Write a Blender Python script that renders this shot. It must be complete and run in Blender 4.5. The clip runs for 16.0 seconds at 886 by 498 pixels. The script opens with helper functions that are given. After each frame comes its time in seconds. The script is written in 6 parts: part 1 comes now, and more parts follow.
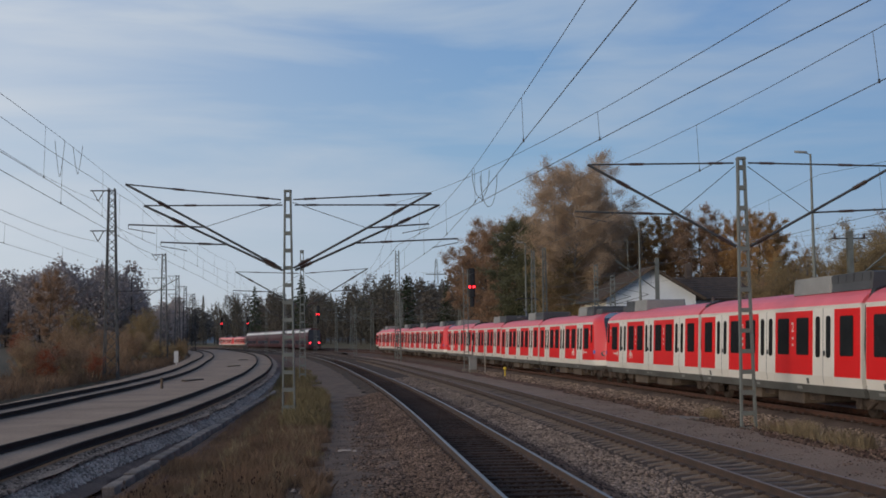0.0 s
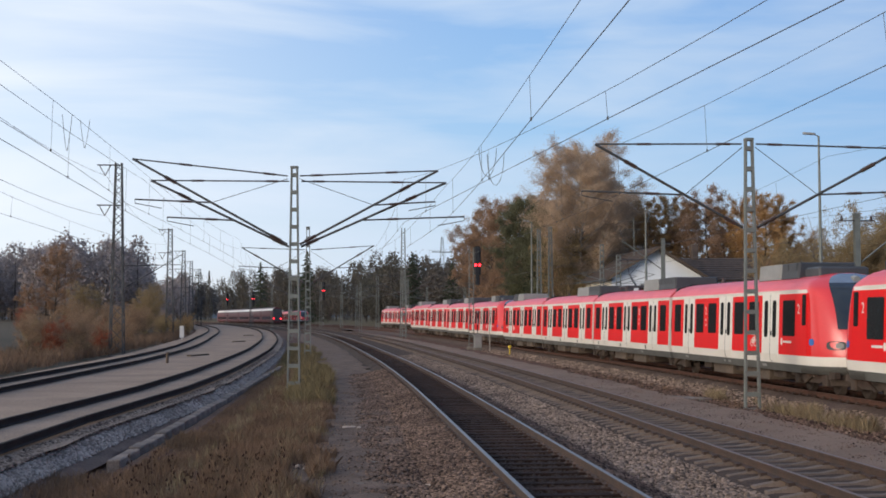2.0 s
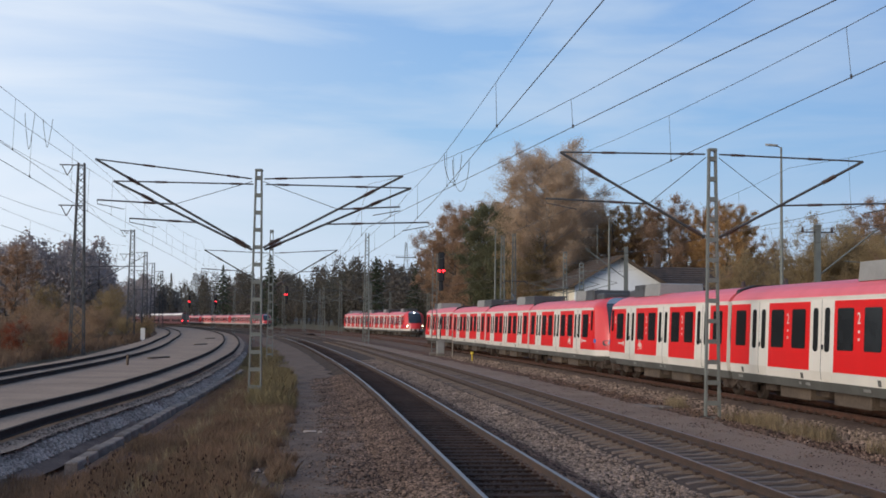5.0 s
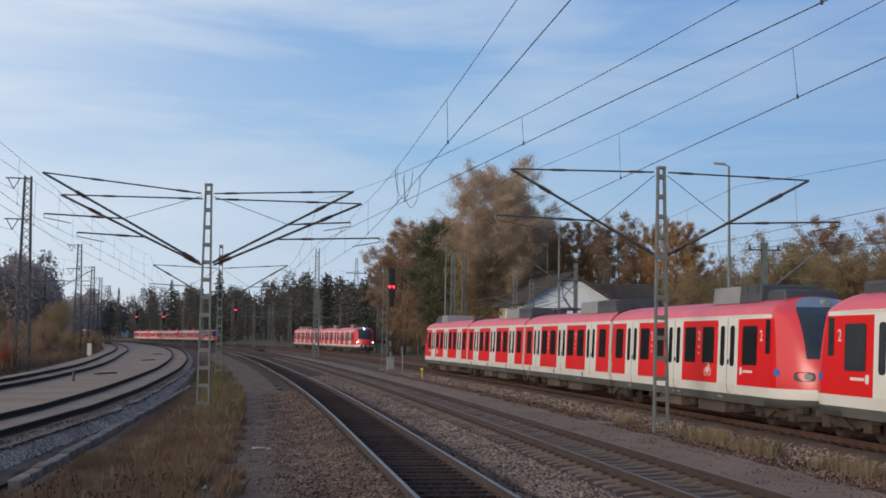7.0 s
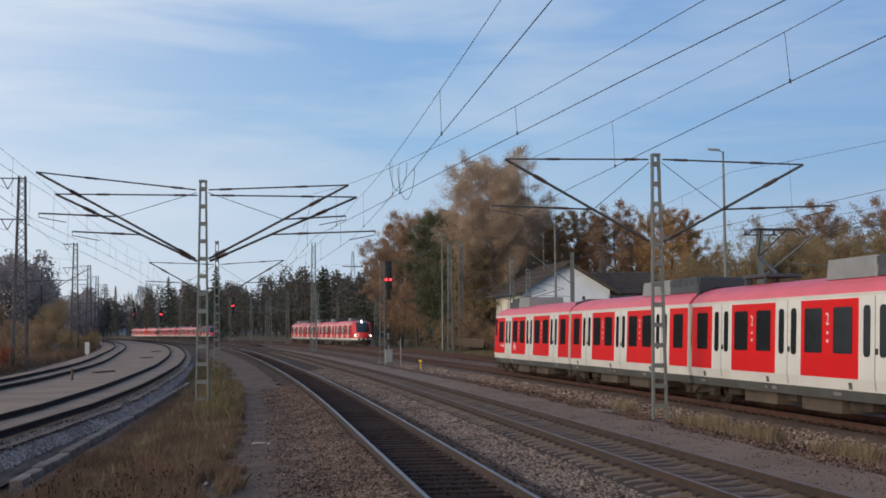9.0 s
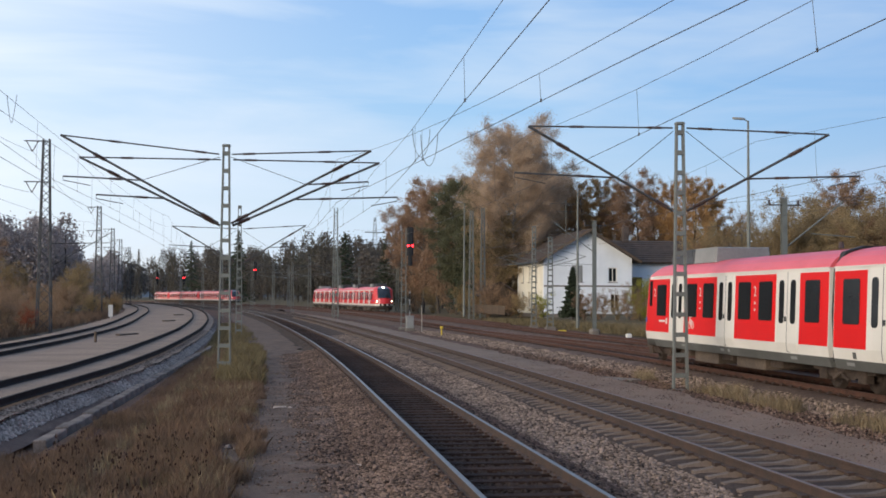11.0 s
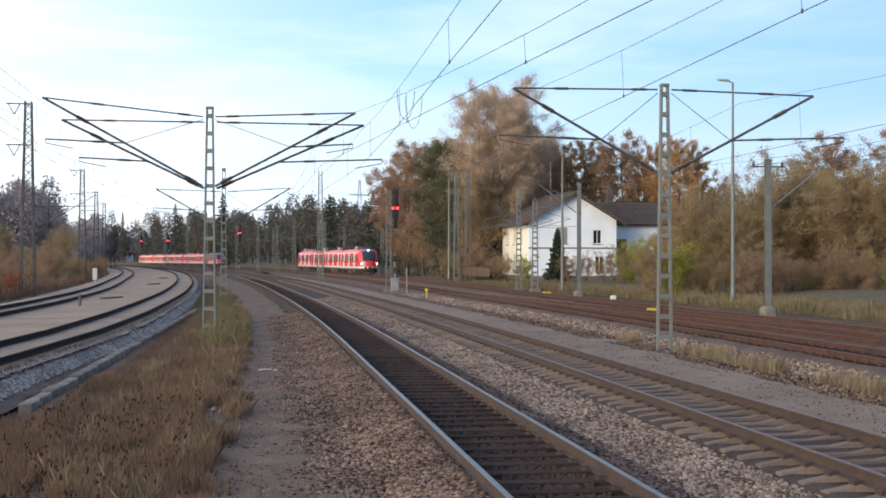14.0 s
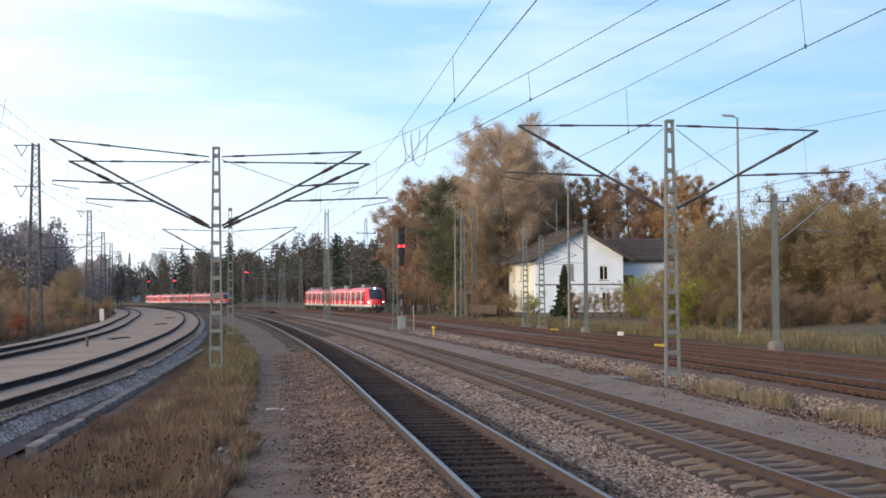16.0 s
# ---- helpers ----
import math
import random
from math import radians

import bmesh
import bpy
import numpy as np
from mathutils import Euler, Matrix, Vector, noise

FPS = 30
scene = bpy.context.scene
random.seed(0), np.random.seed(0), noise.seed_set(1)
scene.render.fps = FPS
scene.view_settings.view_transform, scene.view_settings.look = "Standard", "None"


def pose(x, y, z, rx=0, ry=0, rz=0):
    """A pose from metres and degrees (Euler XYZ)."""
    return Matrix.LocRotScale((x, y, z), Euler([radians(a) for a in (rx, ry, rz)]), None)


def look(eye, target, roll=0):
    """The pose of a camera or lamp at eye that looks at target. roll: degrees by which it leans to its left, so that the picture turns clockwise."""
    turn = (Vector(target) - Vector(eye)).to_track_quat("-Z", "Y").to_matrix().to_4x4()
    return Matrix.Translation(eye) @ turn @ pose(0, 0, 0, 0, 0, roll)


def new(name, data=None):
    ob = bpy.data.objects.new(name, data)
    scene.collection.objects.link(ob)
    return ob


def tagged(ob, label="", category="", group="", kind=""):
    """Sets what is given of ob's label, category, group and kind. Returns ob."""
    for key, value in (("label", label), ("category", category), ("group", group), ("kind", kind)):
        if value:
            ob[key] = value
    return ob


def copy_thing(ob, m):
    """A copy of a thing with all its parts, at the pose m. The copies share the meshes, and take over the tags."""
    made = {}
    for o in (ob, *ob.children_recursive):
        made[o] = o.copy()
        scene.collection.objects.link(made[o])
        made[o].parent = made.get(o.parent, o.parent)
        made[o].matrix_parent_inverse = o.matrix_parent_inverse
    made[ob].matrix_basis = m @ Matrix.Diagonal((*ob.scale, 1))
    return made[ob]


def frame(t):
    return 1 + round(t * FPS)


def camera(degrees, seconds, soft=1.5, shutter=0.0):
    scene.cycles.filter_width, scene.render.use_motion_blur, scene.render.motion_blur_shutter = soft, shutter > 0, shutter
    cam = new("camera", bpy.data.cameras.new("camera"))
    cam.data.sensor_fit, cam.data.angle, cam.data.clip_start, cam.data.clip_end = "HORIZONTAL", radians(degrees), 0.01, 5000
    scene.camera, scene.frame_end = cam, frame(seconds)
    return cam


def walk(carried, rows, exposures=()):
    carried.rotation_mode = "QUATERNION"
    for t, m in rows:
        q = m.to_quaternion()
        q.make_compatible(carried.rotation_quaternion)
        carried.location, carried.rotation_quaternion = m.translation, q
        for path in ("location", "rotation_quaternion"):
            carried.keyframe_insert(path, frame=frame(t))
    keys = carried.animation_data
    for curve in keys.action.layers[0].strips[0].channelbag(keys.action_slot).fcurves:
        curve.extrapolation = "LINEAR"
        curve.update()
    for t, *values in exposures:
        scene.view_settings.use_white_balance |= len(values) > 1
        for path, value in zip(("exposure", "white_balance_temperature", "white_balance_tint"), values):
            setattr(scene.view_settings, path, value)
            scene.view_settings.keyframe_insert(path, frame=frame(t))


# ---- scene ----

LENS, EYE_Z = 38.42, 2.32
cam = camera(LENS, 16.0, soft=1.7)
# seconds, yaw, pitch up, roll of the hand-held camera, which stands in one spot
TURNS = [(0.0, 3.414, 4.079, 0.751), (0.5, 3.607, 2.402, 0.744), (1.0, 3.842, 1.739, 0.577), (1.5, 3.824, 2.368, 0.508),
         (2.0, 3.647, 3.087, 0.109), (2.5, 3.43, 3.116, -0.43), (3.0, 3.217, 2.842, -0.58), (3.5, 2.934, 2.546, -0.666),
         (4.0, 2.695, 2.571, -0.774), (6.3, 0.669, 4.366, -0.616), (6.5, 0.443, 4.284, -0.718), (7.0, -0.262, 4.095, -0.763),
         (7.5, -0.715, 3.93, -0.668), (8.0, -0.819, 3.737, -0.401), (8.5, -0.663, 3.676, 0.039), (9.0, -0.362, 3.714, 0.428),
         (9.5, 0.144, 3.596, 0.471), (10.0, 0.597, 3.095, 0.332), (12.5, 0.148, 1.309, -0.828), (13.0, -0.202, 0.97, -0.476),
         (13.5, -0.277, 0.633, -0.283), (14.0, -0.08, 0.524, -0.071), (14.5, -0.0, 0.891, -0.0), (15.0, 0.126, 1.345, 0.239),
         (15.5, 0.161, 1.805, 0.295), (16.0, 0.223, 2.218, 0.419)]
EXPOSURE = [(0.0, -0.55, 6250, 7), (0.5, -0.3, 6300, 7), (1.0, -0.04, 6350, 8), (1.5, 0.08, 6350, 8), (2.0, 0.06, 6350, 8), (3.5, 0.08, 6300, 8), (6.5, -0.2, 6200, 7), (9.5, -0.2, 6250, 7), (10.0, -0.12, 6300, 7), (12.5, 0.46, 6350, 6), (14.0, 0.62, 6450, 6), (15.0, 0.62, 6450, 6), (16.0, 0.56, 6400, 6)]
walk(cam, [(t, pose(0, 0, EYE_Z, 90 + p, r, y)) for t, y, p, r in TURNS], EXPOSURE)

# ------------------------------------------------------------------ light
SUN_AZ = 136.0    # degrees to the left of straight ahead: the low sun stands behind the camera's left shoulder
PALE_AZ = 80.0    # the sky is palest over the left-hand horizon
world = bpy.data.worlds.new("dusk_sky")
scene.world = world
world.use_nodes = True


def build_sky():
    nt = world.node_tree
    n, l = nt.nodes, nt.links
    n.clear()
    out, bg = n.new("ShaderNodeOutputWorld"), n.new("ShaderNodeBackground")
    l.new(bg.outputs[0], out.inputs[0])
    co = n.new("ShaderNodeTexCoord")
    sky = n.new("ShaderNodeTexSky")
    sky.sky_type, sky.sun_disc = "NISHITA", False
    sky.sun_elevation, sky.sun_rotation = radians(10), radians(-SUN_AZ)
    dim = n.new("ShaderNodeVectorMath")
    dim.operation = "SCALE"
    dim.inputs["Scale"].default_value = 0.10
    l.new(sky.outputs[0], dim.inputs[0])
    sep = n.new("ShaderNodeSeparateXYZ")
    l.new(co.outputs["Generated"], sep.inputs[0])
    ramp = n.new("ShaderNodeValToRGB")
    l.new(sep.outputs["Z"], ramp.inputs[0])
    for p, c in ((0.0, (0.77, 0.79, 0.85)), (0.06, (0.62, 0.76, 0.95)), (0.15, (0.37, 0.61, 0.95)), (0.30, (0.235, 0.455, 0.90)), (1.0, (0.23, 0.40, 0.80))):
        e = ramp.color_ramp.elements.new(p)
        e.color = (*c, 1)
    while len(ramp.color_ramp.elements) > 5:
        for e in ramp.color_ramp.elements:
            if (e.position == 0.0 and e.color[0] < 0.1) or (e.position == 1.0 and e.color[0] > 0.95):
                ramp.color_ramp.elements.remove(e)
                break
    # layered cloud: flattened noise
    flat = n.new("ShaderNodeMapping")
    flat.inputs["Scale"].default_value = (1.6, 1.6, 9.0)
    flat.inputs["Rotation"].default_value = (radians(4), 0, 0)
    l.new(co.outputs["Generated"], flat.inputs[0])
    cl = n.new("ShaderNodeTexNoise")
    cl.inputs["Scale"].default_value, cl.inputs["Detail"].default_value, cl.inputs["Roughness"].default_value = 2.3, 7, 0.52
    cl.inputs["Distortion"].default_value = 0.4
    l.new(flat.outputs[0], cl.inputs["Vector"])
    mask = n.new("ShaderNodeMapRange")
    mask.inputs["From Min"].default_value, mask.inputs["From Max"].default_value = 0.40, 0.66
    mask.inputs["To Min"].default_value, mask.inputs["To Max"].default_value = 0.0, 0.85
    l.new(cl.outputs[0], mask.inputs[0])
    # towards the sun the cloud is paler and warmer
    dot = n.new("ShaderNodeVectorMath")
    dot.operation = "DOT_PRODUCT"
    dot.inputs[1].default_value = (-math.sin(radians(PALE_AZ)), math.cos(radians(PALE_AZ)), 0.0)
    l.new(co.outputs["Generated"], dot.inputs[0])
    side = n.new("ShaderNodeMapRange")
    side.inputs["From Min"].default_value, side.inputs["From Max"].default_value = 0.12, 1.0
    side.interpolation_type = "SMOOTHSTEP"
    l.new(dot.outputs["Value"], side.inputs[0])
    cc = n.new("ShaderNodeMix")
    cc.data_type = "RGBA"
    cc.inputs["A"].default_value, cc.inputs["B"].default_value = (0.60, 0.71, 0.87, 1), (1.22, 1.18, 1.16, 1)
    l.new(side.outputs[0], cc.inputs["Factor"])
    base = n.new("ShaderNodeMix")
    base.data_type = "RGBA"
    base.inputs["Factor"].default_value = 0.22
    l.new(ramp.outputs[0], base.inputs["A"])
    l.new(dim.outputs[0], base.inputs["B"])
    glow = n.new("ShaderNodeMix")
    glow.data_type = "RGBA"
    l.new(side.outputs[0], glow.inputs["Factor"])
    l.new(base.outputs["Result"], glow.inputs["A"])
    glow.inputs["B"].default_value = (1.14, 1.13, 1.15, 1)
    full = n.new("ShaderNodeMix")
    full.data_type = "RGBA"
    l.new(mask.outputs[0], full.inputs["Factor"])
    l.new(glow.outputs["Result"], full.inputs["A"])
    l.new(cc.outputs["Result"], full.inputs["B"])
    # away from the sunset the sky is a deeper blue
    away = n.new("ShaderNodeMapRange")
    away.inputs["From Min"].default_value, away.inputs["From Max"].default_value = 0.16, -0.2
    l.new(dot.outputs["Value"], away.inputs[0])
    deep = n.new("ShaderNodeMix")
    deep.data_type = "RGBA"
    deep.inputs["A"].default_value, deep.inputs["B"].default_value = (1, 1, 1, 1), (0.72, 0.79, 0.89, 1)
    l.new(away.outputs[0], deep.inputs["Factor"])
    tint = n.new("ShaderNodeVectorMath")
    tint.operation = "MULTIPLY"
    l.new(full.outputs["Result"], tint.inputs[0])
    l.new(deep.outputs["Result"], tint.inputs[1])
    l.new(tint.outputs[0], bg.inputs["Color"])
    bg.inputs["Strength"].default_value = 1.0


build_sky()
sun = new("sun", bpy.data.lights.new("sun", "SUN"))
sun.data.energy, sun.data.angle, sun.data.color = 2.85, radians(30), (1.0, 0.86, 0.70)
sun.matrix_world = look((-math.sin(radians(SUN_AZ)) * 50, math.cos(radians(SUN_AZ)) * 50, 9), (0, 0, 0))


# ------------------------------------------------------------------ materials
def mat(name, a, b=None, scale=4.0, rough=0.8, metal=0.0, bump=0.0, fine=60.0, island=0.0, obj=0.0, spec=0.4, speck=None, stretch=None, emit=None, power=0.0, thin=0.0, grain=0.25):
    """A two-scale noise material: colours a and b in patches, fine grain over them, relief."""
    m = bpy.data.materials.new(name)
    m.use_nodes = True
    nt = m.node_tree
    n, l = nt.nodes, nt.links
    p = n["Principled BSDF"]
    p.inputs["Roughness"].default_value, p.inputs["Metallic"].default_value = rough, metal
    p.inputs["Specular IOR Level"].default_value = spec if rough < 0.8 else 0.12   # matt mineral and plant surfaces barely shine
    if emit:
        p.inputs["Emission Color"].default_value, p.inputs["Emission Strength"].default_value = (*emit, 1), power
    if b is None:
        b = tuple(c * 0.8 for c in a)
    co = n.new("ShaderNodeTexCoord")
    src = co.outputs["Object"]
    if stretch:
        mp = n.new("ShaderNodeMapping")
        mp.inputs["Scale"].default_value = stretch
        l.new(src, mp.inputs[0])
        src = mp.outputs[0]
    big, small = n.new("ShaderNodeTexNoise"), n.new("ShaderNodeTexNoise")
    big.inputs["Scale"].default_value, big.inputs["Detail"].default_value = scale, 6
    small.inputs["Scale"].default_value, small.inputs["Detail"].default_value = fine, 4
    l.new(src, big.inputs["Vector"])
    l.new(src, small.inputs["Vector"])
    mr = n.new("ShaderNodeMapRange")
    mr.inputs["From Min"].default_value, mr.inputs["From Max"].default_value = 0.32, 0.68
    l.new(big.outputs[0], mr.inputs[0])
    mx = n.new("ShaderNodeMix")
    mx.data_type = "RGBA"
    mx.inputs["A"].default_value, mx.inputs["B"].default_value = (*a, 1), (*b, 1)
    l.new(mr.outputs[0], mx.inputs["Factor"])
    col = mx.outputs["Result"]
    gr = n.new("ShaderNodeMapRange")
    gr.inputs["From Min"].default_value, gr.inputs["From Max"].default_value = 0.3, 0.7
    gr.inputs["To Min"].default_value, gr.inputs["To Max"].default_value = 1 - grain, 1 + 0.8 * grain
    l.new(small.outputs[0], gr.inputs[0])
    val = gr.outputs[0]
    for amount, sock in ((island, "island"), (obj, "obj")):
        if amount:
            src_node = n.new("ShaderNodeNewGeometry" if sock == "island" else "ShaderNodeObjectInfo")
            rr = n.new("ShaderNodeMapRange")
            rr.inputs["To Min"].default_value, rr.inputs["To Max"].default_value = 1 - amount, 1 + amount
            l.new(src_node.outputs["Random Per Island" if sock == "island" else "Random"], rr.inputs[0])
            mu = n.new("ShaderNodeMath")
            mu.operation = "MULTIPLY"
            l.new(val, mu.inputs[0])
            l.new(rr.outputs[0], mu.inputs[1])
            val = mu.outputs[0]
    sc = n.new("ShaderNodeVectorMath")
    sc.operation = "SCALE"
    l.new(col, sc.inputs[0])
    l.new(val, sc.inputs["Scale"])
    col = sc.outputs[0]
    if speck:
        m2 = n.new("ShaderNodeMix")
        m2.data_type = "RGBA"
        m2.inputs["B"].default_value = (*speck[0], 1)
        sp = n.new("ShaderNodeTexNoise")
        sp.inputs["Scale"].default_value, sp.inputs["Detail"].default_value = speck[1], 5
        l.new(src, sp.inputs["Vector"])
        s2 = n.new("ShaderNodeMapRange")
        s2.inputs["From Min"].default_value, s2.inputs["From Max"].default_value = speck[2], speck[2] + 0.12
        l.new(sp.outputs[0], s2.inputs[0])
        l.new(s2.outputs[0], m2.inputs["Factor"])
        l.new(col, m2.inputs["A"])
        col = m2.outputs["Result"]
    l.new(col, p.inputs["Base Color"])
    if thin:
        tr, ms = n.new("ShaderNodeBsdfTranslucent"), n.new("ShaderNodeMixShader")
        ms.inputs[0].default_value = thin
        l.new(col, tr.inputs["Color"])
        l.new(p.outputs[0], ms.inputs[1])
        l.new(tr.outputs[0], ms.inputs[2])
        l.new(ms.outputs[0], n["Material Output"].inputs["Surface"])
    if bump:
        bp = n.new("ShaderNodeBump")
        bp.inputs["Strength"].default_value, bp.inputs["Distance"].default_value = bump, 0.03
        l.new(small.outputs[0], bp.inputs["Height"])
        l.new(bp.outputs[0], p.inputs["Normal"])
    return m


